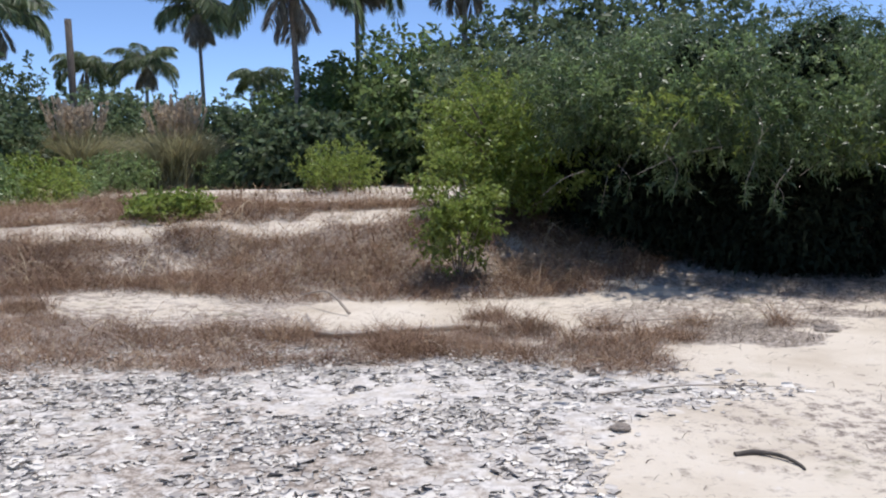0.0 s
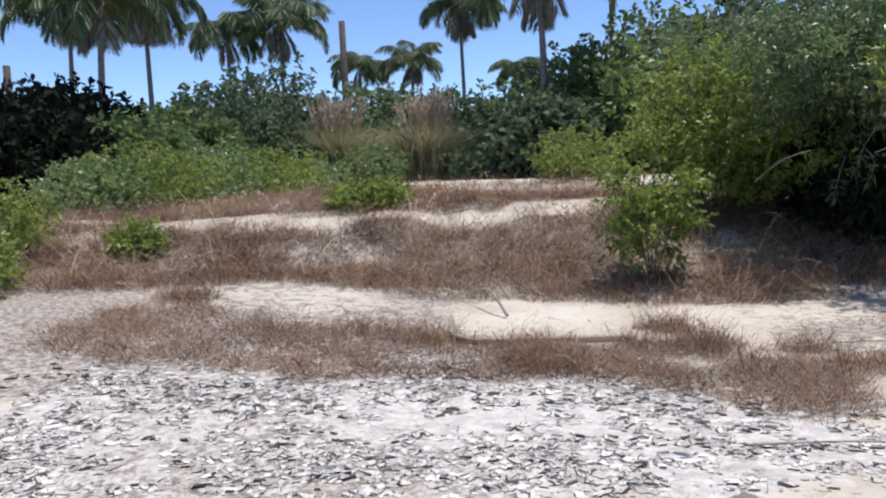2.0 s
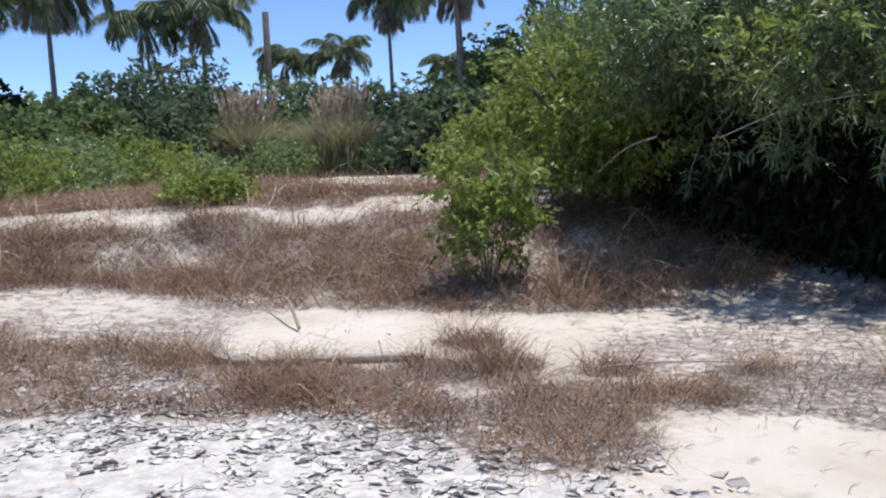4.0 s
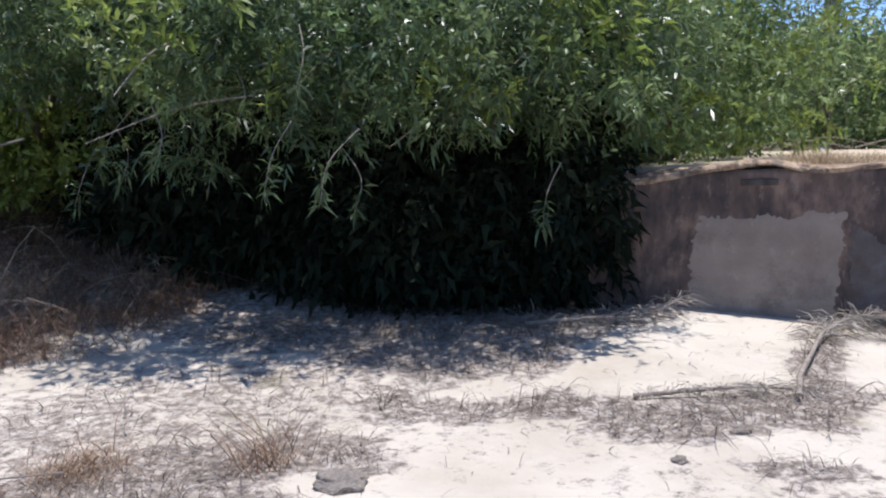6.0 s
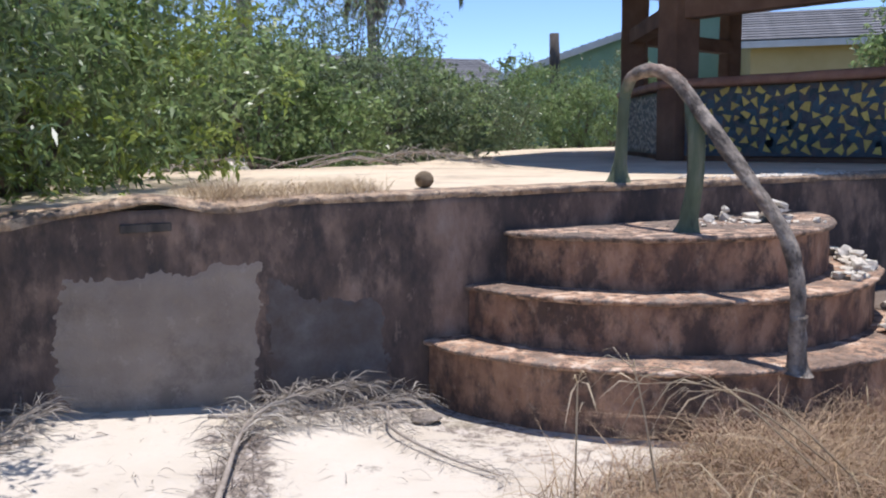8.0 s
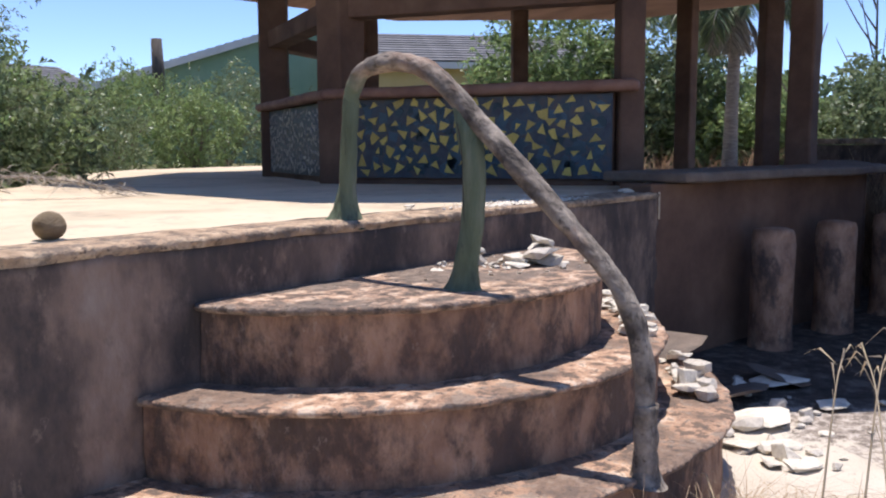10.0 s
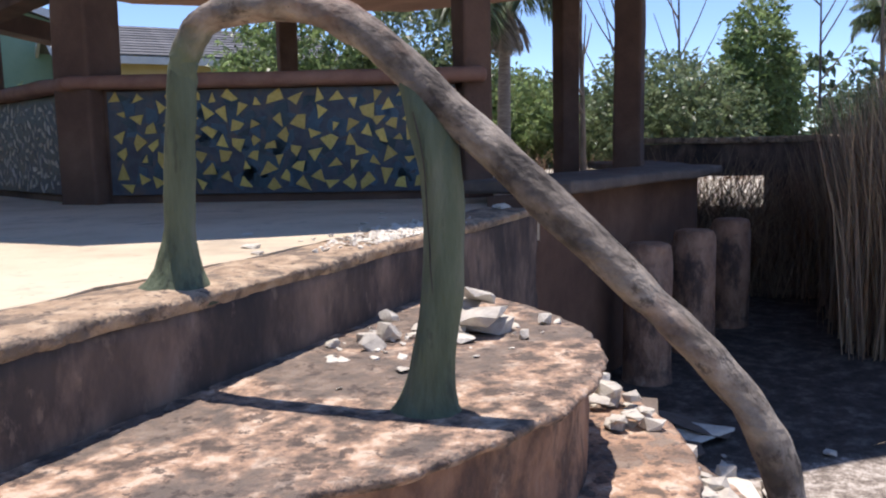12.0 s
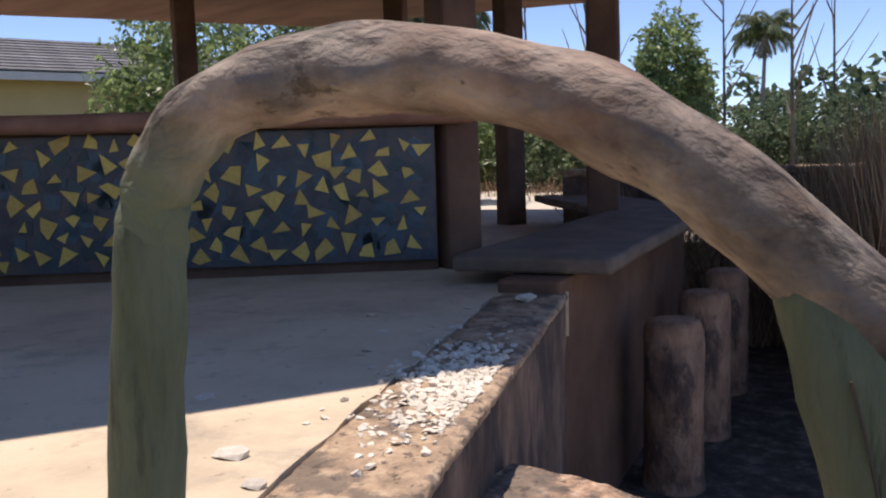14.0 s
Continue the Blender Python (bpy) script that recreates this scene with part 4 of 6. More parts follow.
def shrub(name, label, category, foot, blobs, twigs, per, leaf, width, material, seed, group="", shell=0.45, droop=0.2,
          spread=0.16, stem_r=0.03, stems=7, bark=None, floor_z=None, up=0.35, clumps=0, clump=0.16):
    r = np.random.default_rng(seed)
    root = tagged(new(name), label, category, group)
    fz = float(ground_z(foot[0], foot[1])) - 0.05 if len(foot) < 3 else foot[2]
    tips = []
    for k in range(stems):
        b = blobs[k % len(blobs)]
        d = r.normal(size=3) * 0.35
        tips.append((b[0] + d[0] * b[3], b[1] + d[1] * b[4], b[2] + abs(d[2]) * b[5]))
    if name == "sapling":
        for tip in tips:
            part("stem", stems_mesh("stem", (foot[0], foot[1], fz), [tip], stem_r, M_BARK, r), root)
    else:
        part("stem" if stem_r < 0.06 else "trunk", stems_mesh("stems", (foot[0], foot[1], fz), tips, stem_r, bark or M_BARK, r), root)
    part("crown", crown_mesh("crown", blobs, twigs, per, leaf, width, material, r, shell, droop, spread, floor_z, up, clumps, clump), root)
    return root


# the large dark narrow-leaved tree whose crown hangs to the ground beside the pool wall
dark_blobs = [(-3.3, 0.7, 2.3, 1.5, 1.5, 1.1), (-1.7, 0.9, 2.4, 1.6, 1.5, 1.1), (-3.8, 1.8, 2.5, 1.5, 1.5, 1.2), (-1.9, 2.5, 2.6, 1.9, 1.7, 1.3), (-4.5, 0.4, 2.4, 0.9, 0.9, 0.7)]
r_f = np.random.default_rng(15)
front_blobs = []
for k in range(20):
    bx = -4.85 + 0.235 * k
    hem = 2.3 if bx < -3.1 else 2.05
    front_blobs.append((bx, -1.15 + (0.17 if bx < -2.4 else 0.28) * abs(bx + 2.4) ** 1.25 + r_f.uniform(-0.25, 0.45), hem + r_f.uniform(-0.25, 0.25), r_f.uniform(0.45, 0.75), r_f.uniform(0.5, 0.8), r_f.uniform(0.35, 0.65)))
tree = shrub("dark_tree", "dense dark narrow-leaved tree hanging over the sand in deep shade", "tree", (-2.2, 1.0), dark_blobs, 5200, 11, 0.095, 0.20,
             M_LEAF_DARK, 11, shell=0.5, droop=0.35, spread=0.2, stem_r=0.12, stems=12, floor_z=0.9)
r_in = np.random.default_rng(12)
part("front_crown", crown_mesh("front_crown", front_blobs, 3900, 11, 0.085, 0.22, M_LEAF_DARK, r_in, 0.5, 0.3, 0.17, 1.15, 0.5, 400, 0.10), tree, "sunlit outer sprays of glossy narrow leaves")
part("front_crown", crown_mesh("front_crown", [(x, y - 0.06, z + 0.06, a, b, c) for x, y, z, a, b, c in front_blobs], 1000, 9, 0.075, 0.34, M_LEAF_GREEN, r_in, 0.9, 0.2, 0.14, 1.45, 0.6, 150, 0.12), tree, "bright green leaves at the crown's edge")
# The crown's inside: its deep shade is painted as near-black leaves.
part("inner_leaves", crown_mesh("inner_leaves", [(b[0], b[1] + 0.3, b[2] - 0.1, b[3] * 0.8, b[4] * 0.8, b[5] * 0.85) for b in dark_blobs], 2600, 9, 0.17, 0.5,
                                M_LEAF_PAINTED_SHADE, r_in, 0.3, 0.4, 0.22, 0.3), tree, "inner leaves coloured near-black for deep shade")
# Added near-black leaves, painted shade for the hollow below the crown and the wall.
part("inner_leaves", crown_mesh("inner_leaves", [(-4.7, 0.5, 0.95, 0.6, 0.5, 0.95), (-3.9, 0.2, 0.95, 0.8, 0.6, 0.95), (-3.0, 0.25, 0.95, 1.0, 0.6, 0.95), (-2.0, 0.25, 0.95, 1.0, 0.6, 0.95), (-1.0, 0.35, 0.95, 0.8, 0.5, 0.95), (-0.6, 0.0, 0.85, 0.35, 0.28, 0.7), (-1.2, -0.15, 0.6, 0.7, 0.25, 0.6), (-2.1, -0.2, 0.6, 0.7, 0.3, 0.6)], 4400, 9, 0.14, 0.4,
                                M_LEAF_PAINTED_SHADE, r_in, 0.3, 0.5, 0.2, 0.08), tree, "added leaves hanging to the ground, coloured near-black for the shade there")
part("young_shoot", crown_mesh("young_shoot", [(-1.35, -1.1, 1.85, 0.16, 0.12, 0.14), (-2.3, -1.6, 1.75, 0.10, 0.1, 0.2), (-2.7, -1.75, 2.3, 0.3, 0.2, 0.2), (-1.0, -1.2, 1.75, 0.2, 0.1, 0.15), (-0.4, -0.9, 2.2, 0.5, 0.3, 0.4), (-3.3, -1.75, 2.1, 0.3, 0.2, 0.3)], 130, 9, 0.10, 0.28,
                                 M_LEAF_LIME, r_in, 0.3, 0.2, 0.12), tree, "young yellow-green shoots")
# drooping sprays below the crown's edge, each on a thin twig
for k in range(16):
    sx, sz = r_in.uniform(-4.2, -0.5), r_in.uniform(0.95, 1.75)
    sy = -1.95 + 0.35 * abs(sx + 2.5) ** 1.3 + r_in.uniform(-0.05, 0.7)
    if k < 3:
        sx, sy, sz = ((-2.25, -1.97, 1.14), (-1.95, -1.85, 1.08), (-0.75, -0.9, 0.82))[k]
    pts = smooth_points([(sx + r_in.uniform(-0.2, 0.2), sy + 0.3, sz + 0.42), (sx + 0.02, sy + 0.1, sz + 0.22), (sx, sy, sz)], 4)
    c = np.array([tuple(q) for q in pts])
    part("drooping_twig", mesh_np("drooping_twig", *tube(pts, [0.005 * (1 - 0.6 * i / 8) for i in range(len(pts))], 4, cap=False), M_TWIG), tree)
    b0 = np.repeat(c[-4:], 9, 0) + r_in.normal(size=(36, 3)) * 0.012
    part("leaf_spray", mesh_np("leaf_spray", *leaves(b0, np.array((0, 0, -0.45)) + r_in.normal(size=(36, 3)) * 0.75, r_in.uniform(0.06, 0.13, 36), 0.16, r_in, 0.2), M_LEAF_DARK), tree)
for a, b in (((-2.6, -1.2, 1.75), (-3.45, -1.9, 1.45)), ((-3.0, -1.5, 2.1), (-3.1, -2.1, 1.72)), ((-1.3, -0.7, 1.6), (-1.75, -1.05, 1.38)), ((-4.2, -1.5, 1.5), (-4.7, -1.7, 1.2))):
    pts = smooth_points([a, Vector(a).lerp(Vector(b), 0.5) + Vector((0, 0, 0.06)), b], 6)
    part("bare_twig", mesh_np("bare_twig", *tube(pts, [0.008 * (1 - 0.6 * k / 12) for k in range(len(pts))], 6, 0.1, cap=False), M_TWIG), tree, "pale bare twig")

pool_shrub = shrub("poolside_shrub", "tall bright green shrub hanging over the end of the pool wall", "shrub", (0.0, 1.9, 0.9), [(-0.15, 1.3, 2.1, 1.2, 1.1, 1.0), (-0.55, 0.85, 1.45, 0.7, 0.7, 0.8), (0.5, 2.2, 2.0, 1.2, 1.1, 0.95), (-0.75, 0.75, 2.2, 0.8, 0.7, 0.8)],
      3600, 9, 0.08, 0.34, M_LEAF_GREEN, 24, stem_r=0.05, stems=8, shell=0.6, floor_z=0.8, clumps=260, clump=0.17)
r_s = np.random.default_rng(25)
part("young_shoot", crown_mesh("young_shoot", [(-0.15, 1.3, 2.1, 1.2, 1.1, 1.0), (0.5, 2.2, 2.0, 1.2, 1.1, 0.95), (-0.55, 0.9, 1.6, 0.7, 0.7, 0.8)], 1000, 8, 0.08, 0.34, M_LEAF_LIME, r_s, 0.9, 0.2, 0.14, None, 0.5, 110, 0.14), pool_shrub, "yellow-green young leaves")
shrub("green_shrub", "bright green leafy shrub at the edge of the dry grass", "shrub", (-5.7, -2.1), [(-5.75, -2.15, 1.32, 0.34, 0.36, 0.42), (-5.5, -2.0, 1.05, 0.32, 0.34, 0.35), (-5.68, -2.1, 0.72, 0.36, 0.36, 0.38)],
      560, 10, 0.07, 0.46, M_LEAF_LIME, 21, stem_r=0.014, stems=9, up=0.6, clumps=48, clump=0.10)
shrub("green_tree", "round light green tree behind the shrub", "tree", (-5.8, 0.5), [(-6.2, 0.1, 1.95, 0.95, 0.9, 0.9), (-5.3, 0.3, 1.65, 0.85, 0.85, 0.75), (-6.3, 1.0, 2.1, 1.1, 1.1, 0.9), (-5.3, -0.2, 1.5, 0.75, 0.6, 0.5)],
      2900, 10, 0.08, 0.44, M_LEAF_LIME, 22, stem_r=0.05, stems=12, shell=0.6, floor_z=1.0, clumps=180, clump=0.16)
shrub("tall_tree", "tall grey-green tree behind the shrubs", "tree", (-7.2, 3.6), [(-7.2, 3.4, 2.9, 1.7, 1.5, 1.1), (-6.0, 3.2, 2.5, 1.5, 1.5, 1.2), (-7.4, 4.4, 2.2, 1.6, 1.5, 1.2), (-5.2, 4.5, 3.0, 1.8, 1.7, 1.3), (-6.2, 3.0, 1.5, 1.5, 1.3, 0.8)],
      3800, 9, 0.11, 0.42, M_LEAF_GREY, 23, stem_r=0.09, stems=12, shell=0.6, clumps=170, clump=0.26)
# the hedge behind the deck
hedge = [((0.9, 4.9), [(0.6, 5.1, 1.9, 1.2, 0.9, 0.95), (-0.3, 4.8, 2.1, 1.1, 0.9, 1.1)], M_LEAF_GREEN), ((2.4, 5.3), [(2.3, 5.4, 1.85, 1.2, 0.9, 0.9), (3.2, 5.2, 1.55, 0.8, 0.6, 0.55)], M_LEAF_GREEN),
         ((4.3, 6.9), [(4.3, 7.0, 1.75, 1.2, 1.1, 0.85), (4.9, 6.6, 1.6, 0.9, 0.8, 0.6)], M_LEAF_GREY), ((6.0, 9.2), [(6.0, 9.4, 1.8, 1.3, 1.1, 0.85), (5.0, 8.6, 2.0, 1.2, 1.1, 0.95)], M_LEAF_GREEN),
         ((7.6, 11.2), [(7.4, 11.3, 1.8, 1.4, 1.2, 0.85), (8.6, 12.0, 1.75, 1.2, 1.1, 0.75)], M_LEAF_GREY), ((10.0, 13.4), [(10.0, 13.6, 2.1, 1.6, 1.2, 1.1), (11.4, 14.4, 2.0, 1.4, 1.2, 1.0)], M_LEAF_GREEN),
         ((13.6, 14.6), [(13.6, 14.8, 2.2, 1.6, 1.4, 1.2), (14.6, 14.0, 2.0, 1.2, 1.2, 1.0)], M_LEAF_GREY), ((2.2, 7.6), [(2.2, 7.8, 1.9, 1.5, 1.1, 0.9), (0.2, 7.2, 2.5, 1.4, 1.1, 1.3)], M_LEAF_GREY), ((4.0, 10.4), [(4.0, 10.4, 1.9, 1.4, 1.2, 0.9)], M_LEAF_GREY),
         ((-1.2, 5.2), [(-1.3, 5.3, 2.5, 1.4, 1.1, 1.5)], M_LEAF_GREEN), ((12.0, 13.5), [(12.0, 13.5, 1.9, 1.1, 1.0, 0.95)], M_LEAF_GREEN)]
for i, (foot, bl, mt) in enumerate(hedge):
    shrub("hedge_shrub", "overgrown sunlit green shrub behind the pool deck" if mt is M_LEAF_GREEN else "overgrown grey-green shrub behind the pool deck", "shrub", (foot[0], foot[1], 1.0), bl,
          1700 if i < 7 else 1000, 9, 0.085, 0.38, mt, 30 + i, "shrubs behind the deck", stem_r=0.03, up=0.6, shell=0.55, clumps=120, clump=0.17)
# thin upright saplings above the hedge
for i, (x, y, h) in enumerate(((1.2, 6.0, 4.2), (3.4, 7.2, 3.9), (5.2, 9.8, 4.6), (2.2, 6.6, 3.8), (7.2, 12.4, 4.4), (1.8, 5.6, 3.6), (2.9, 6.1, 3.5), (4.2, 8.0, 4.0), (0.7, 5.6, 3.9), (6.2, 10.6, 4.2))):
    shrub("sapling", "thin sapling with sparse small leaves", "tree", (x, y, 1.0), [(x + 0.2, y, h - 0.9, 0.55, 0.5, 0.9), (x - 0.3, y + 0.1, h - 1.4, 0.5, 0.4, 0.8)],
          170, 8, 0.075, 0.35, M_LEAF_GREY, 60 + i, "saplings above the hedge", stem_r=0.018, stems=6, shell=0.1)


# ---- palms ----
def palm_meshes(seed, height, fronds, length, leaf_len, droop, trunk_r, skirt=0):
    r = np.random.default_rng(seed)
    n = 14
    sway = r.normal(size=2) * 0.02 * height
    pts = [(sway[0] * (k / n) ** 2, sway[1] * (k / n) ** 2, height * k / n) for k in range(n + 1)]
    rad = [0.68 * trunk_r * (1.35 - 0.55 * (k / n) + 0.25 * math.exp(-k)) for k in range(n + 1)]
    tv, tf = tube(pts, rad, 10, 0.05, seed)
    top = np.array(pts[-1])
    vs, fs, rib = [], [], []

    def frond(elev, az, L, ll, dr):
        s = np.linspace(0, 1, 30)
        e = elev - dr * s ** 1.4
        step = L / 29
        hx = np.concatenate(([0], np.cumsum(np.cos(e[:-1]) * step)))
        hz = np.concatenate(([0], np.cumsum(np.sin(e[:-1]) * step)))
        c = top + np.stack((hx * math.cos(az), hx * math.sin(az), hz), 1)
        tang = unit(np.gradient(c, axis=0))
        side = np.array((-math.sin(az), math.cos(az), 0.0))
        for sg in (-1, 1):
            k = np.repeat(np.arange(3, 30), 3)
            base = c[k] + tang[k] * (r.uniform(0, step, len(k)))[:, None]
            ln = ll * np.sin(np.clip(s[k], 0.06, 0.97) * math.pi) ** 0.6
            d = side * sg * 0.8 + tang[k] * 0.55 + np.array((0, 0, -1.0)) * r.uniform(0.25, 0.9, (len(k), 1)) + 0.08 * r.normal(size=(len(k), 3))
            vs.append(leaves(base, d, ln, 0.085, r, 0.25))
        rib.append(tube([tuple(q) for q in c[::4]], [0.035 * (1 - 0.8 * q) for q in s[::4]], 5, cap=False))

    for i in range(fronds):
        frond(radians(r.uniform(5, 78)) * (1 - 0.25 * (i % 2)), 2.4 * i + r.uniform(-0.3, 0.3), length * r.uniform(0.85, 1.1), leaf_len, radians(droop) * r.uniform(0.8, 1.2))
    green = joined(vs)
    ribs = joined(rib)
    vs = []
    for i in range(skirt):
        frond(radians(r.uniform(-75, -45)), 2.4 * i, length * 0.6, leaf_len * 0.8, 0.3)
    dry = joined(vs) if skirt else None
    return (mesh_np("trunk", tv, tf, M_PALM_TRUNK, True), mesh_np("fronds", *green, M_PALM), mesh_np("ribs", *ribs, M_PALM_DRY),
            mesh_np("dead_fronds", *dry, M_PALM_DRY) if skirt else None)


PALM_SETS = [palm_meshes(100, 9.5, 22, 3.7, 1.15, 100, 0.17, 7), palm_meshes(101, 8.0, 20, 3.5, 1.1, 110, 0.16, 2), palm_meshes(102, 10.5, 24, 4.0, 1.2, 95, 0.18, 5)]


def palm(at, height, spread, which, turn, label="tall feathery palm with a slim grey trunk"):
    """A palm whose crown stands at the given height above its foot."""
    meshes = PALM_SETS[which]
    own = (9.5, 8.0, 10.5)[which]
    root = thing("palm_tree", label, "palm tree", "palms", (at[0], at[1], float(ground_z(at[0], at[1])) - 0.1))
    root.rotation_euler = (0, 0, turn)
    part("trunk", meshes[0], root, m=Matrix.Diagonal((1, 1, height / own, 1)))
    lift = Matrix.Translation((0, 0, height)) @ Matrix.Diagonal((spread, spread, spread, 1)) @ Matrix.Translation((0, 0, -own))
    for nm, me in (("fronds", meshes[1]), ("ribs", meshes[2]), ("dead_fronds", meshes[3])):
        if me:
            part(nm, me, root, m=lift)


def along(px, dist, t_yaw_eye=(-0.644, -10.369), yaw=45.1):
    """A place on the plan: degrees to the right of the view's middle, metres from the eye."""
    a = radians(90 + yaw - px)
    return (t_yaw_eye[0] + dist * math.cos(a), t_yaw_eye[1] + dist * math.sin(a))


# degrees right of the line of sight down the pool, distance, height of the crown, size, kind
PALMS = [(1.9, 56, 11.0, 0.98, 0), (7.2, 34, 8.2, 0.95, 2), (-18.0, 44, 9.5, 1.1, 0), (-21, 30, 6.4, 0.8, 1), (-22.6, 50, 10.4, 1.1, 2), (-13.0, 60, 10.2, 1.0, 1),
         (-9.8, 58, 10.6, 1.05, 2), (-5.2, 62, 7.9, 0.78, 1), (-1.6, 60, 8.0, 0.75, 0), (11.5, 40, 10.6, 1.1, 0), (18.5, 36, 10.0, 1.1, 2), (23.5, 40, 10.8, 1.1, 0),
         (27.5, 36, 10.5, 1.1, 1), (5.5, 60, 7.0, 0.7, 1)]
for i, (px, dist, h, sp, k) in enumerate(PALMS):
    palm(along(px, dist), h, sp, k, i * 1.3)
palm((8.6, 19.0), 6.2, 0.9, 2, 0.4, "palm with hanging dry fronds behind the hedge")
palm((4.6, 17.5), 7.0, 0.9, 0, 1.4)
palm((5.6, 22.0), 7.5, 0.9, 0, 2.4)
palm((17.6, 3.75), 3.4, 0.46, 0, 0.9, "short palm with a skirt of dead fronds")
palm((62.0, -6.0), 8.0, 0.62, 2, 2.2)
# the bare trunk of a dead palm
pole_at = along(-5.9, 56)
dead = thing("dead_palm_trunk", "bare dark trunk of a dead palm", "tree trunk", at=(*pole_at, 0.8))
part("trunk", mesh_np("trunk", *tube([(0, 0, 0), (0.05, 0, 5), (0.02, 0, 10.2)], [0.28, 0.22, 0.2], 10, 0.08), M_POST, True), dead)
pole_at = along(-26, 56)
dead = thing("dead_palm_trunk", "bare dark trunk of a dead palm", "tree trunk", at=(*pole_at, 0.8))
part("trunk", mesh_np("trunk", *tube([(0, 0, 0), (0.05, 0, 4), (0.02, 0, 7.6)], [0.28, 0.22, 0.2], 10, 0.08), M_POST, True), dead)

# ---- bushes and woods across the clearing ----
# The first two bushes have their shade painted in, as near-black leaves.
FAR = [(-27, 24, 2.6, 2.6, M_LEAF_PAINTED_SHADE), (-23.5, 30, 3.4, 3.0, M_LEAF_PAINTED_SHADE), (-17, 34, 3.0, 2.6, M_LEAF_DEEP_GREEN), (-14, 38, 4.2, 3.4, M_LEAF_FAR), (-11, 42, 5.4, 3.4, M_LEAF_FAR),
       (-10.2, 40, 2.8, 2.4, M_LEAF_DEEP_GREEN), (-4.5, 46, 4.8, 3.6, M_LEAF_GREY), (-1.5, 50, 4.2, 3.2, M_LEAF_FAR), (1.2, 48, 4.6, 3.4, M_LEAF_FAR), (4.2, 46, 3.9, 3.4, M_LEAF_FAR),
       (7.0, 44, 4.4, 3.2, M_LEAF_FAR), (9.5, 38, 5.2, 3.4, M_LEAF_DEEP_GREEN), (13, 34, 5.6, 3.4, M_LEAF_DEEP_GREEN), (17, 30, 5.2, 3.2, M_LEAF_DEEP_GREEN), (22, 30, 6.0, 3.6, M_LEAF_FAR), (27, 30, 6.5, 3.8, M_LEAF_FAR),
       (-19.5, 26, 2.0, 2.0, M_LEAF_DEEP_GREEN), (32, 30, 6.8, 3.8, M_LEAF_FAR), (7.3, 31, 2.7, 2.2, M_LEAF_FAR)]
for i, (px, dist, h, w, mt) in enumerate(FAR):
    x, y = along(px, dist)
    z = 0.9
    shrub("far_tree", "dense green tree at the far side of the clearing" if mt is not M_LEAF_PAINTED_SHADE else "dense bush across the clearing, coloured near-black for shade", "tree", (x, y, z - 0.1),
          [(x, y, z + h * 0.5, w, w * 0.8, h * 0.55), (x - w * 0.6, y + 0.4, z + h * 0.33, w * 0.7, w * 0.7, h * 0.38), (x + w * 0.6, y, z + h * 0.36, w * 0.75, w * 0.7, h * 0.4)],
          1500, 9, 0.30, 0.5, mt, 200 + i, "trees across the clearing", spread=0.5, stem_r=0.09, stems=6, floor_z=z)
NEAR = [(-27.0, 13.0, 0.9, 0.8, M_LEAF_LIME), (-29, 11.0, 0.7, 0.7, M_LEAF_LIME), (-19, 19, 1.3, 1.9, M_LEAF_LIME), (-15.5, 21, 1.2, 1.8, M_LEAF_GREEN), (-11.0, 22, 1.2, 1.6, M_LEAF_LIME), (-8.6, 25, 0.9, 1.2, M_LEAF_GREEN),
        (-21.5, 18, 1.0, 1.5, M_LEAF_GREEN), (-19.5, 12.5, 0.5, 0.4, M_LEAF_LIME), (-5.8, 13.4, 0.40, 0.45, M_LEAF_LIME), (-3.6, 13.3, 0.36, 0.42, M_LEAF_LIME), (-4.5, 34, 1.6, 1.6, M_LEAF_GREEN), (2.5, 33, 1.5, 1.4, M_LEAF_GREEN), (8.8, 24, 1.4, 1.3, M_LEAF_LIME)]
for i, (px, dist, h, w, mt) in enumerate(NEAR):
    x, y = along(px, dist)
    z = float(ground_z(x, y))
    shrub("low_bush", "low yellow-green bush on the sand" if mt is M_LEAF_LIME else "low green bush on the sand", "shrub", (x, y),
          [(x, y, z + h * 0.5, w, w * 0.8, h * 0.5), (x - w * 0.5, y + 0.2, z + h * 0.35, w * 0.6, w * 0.6, h * 0.35), (x + w * 0.5, y - 0.2, z + h * 0.38, w * 0.6, w * 0.6, h * 0.35)],
          int(130 + 300 * w), 8, 0.11 if dist > 15 else 0.085, 0.48, mt, 300 + i, "low bushes on the sand", stem_r=0.02, floor_z=z + 0.05, up=0.6)


# woods closing the view all round, far off
def far_woods():
    r = np.random.default_rng(77)
    n = 90
    bl = []
    for k in range(n):
        a = 2 * math.pi * k / n + r.uniform(-0.02, 0.02)
        d = r.uniform(85, 120)
        h = r.uniform(5, 9.5)
        bl.append((d * math.cos(a), d * math.sin(a), h * 0.45, 6.5, 6.5, h * 0.6))
    me = crown_mesh("far_woods", bl, 9000, 9, 1.1, 0.55, M_LEAF_FAR, r, 0.6, 0.2, 1.4, 0.5)
    tagged(new("far_woods", me), "distant green woods around the place", "woods", kind="stuff")


far_woods()


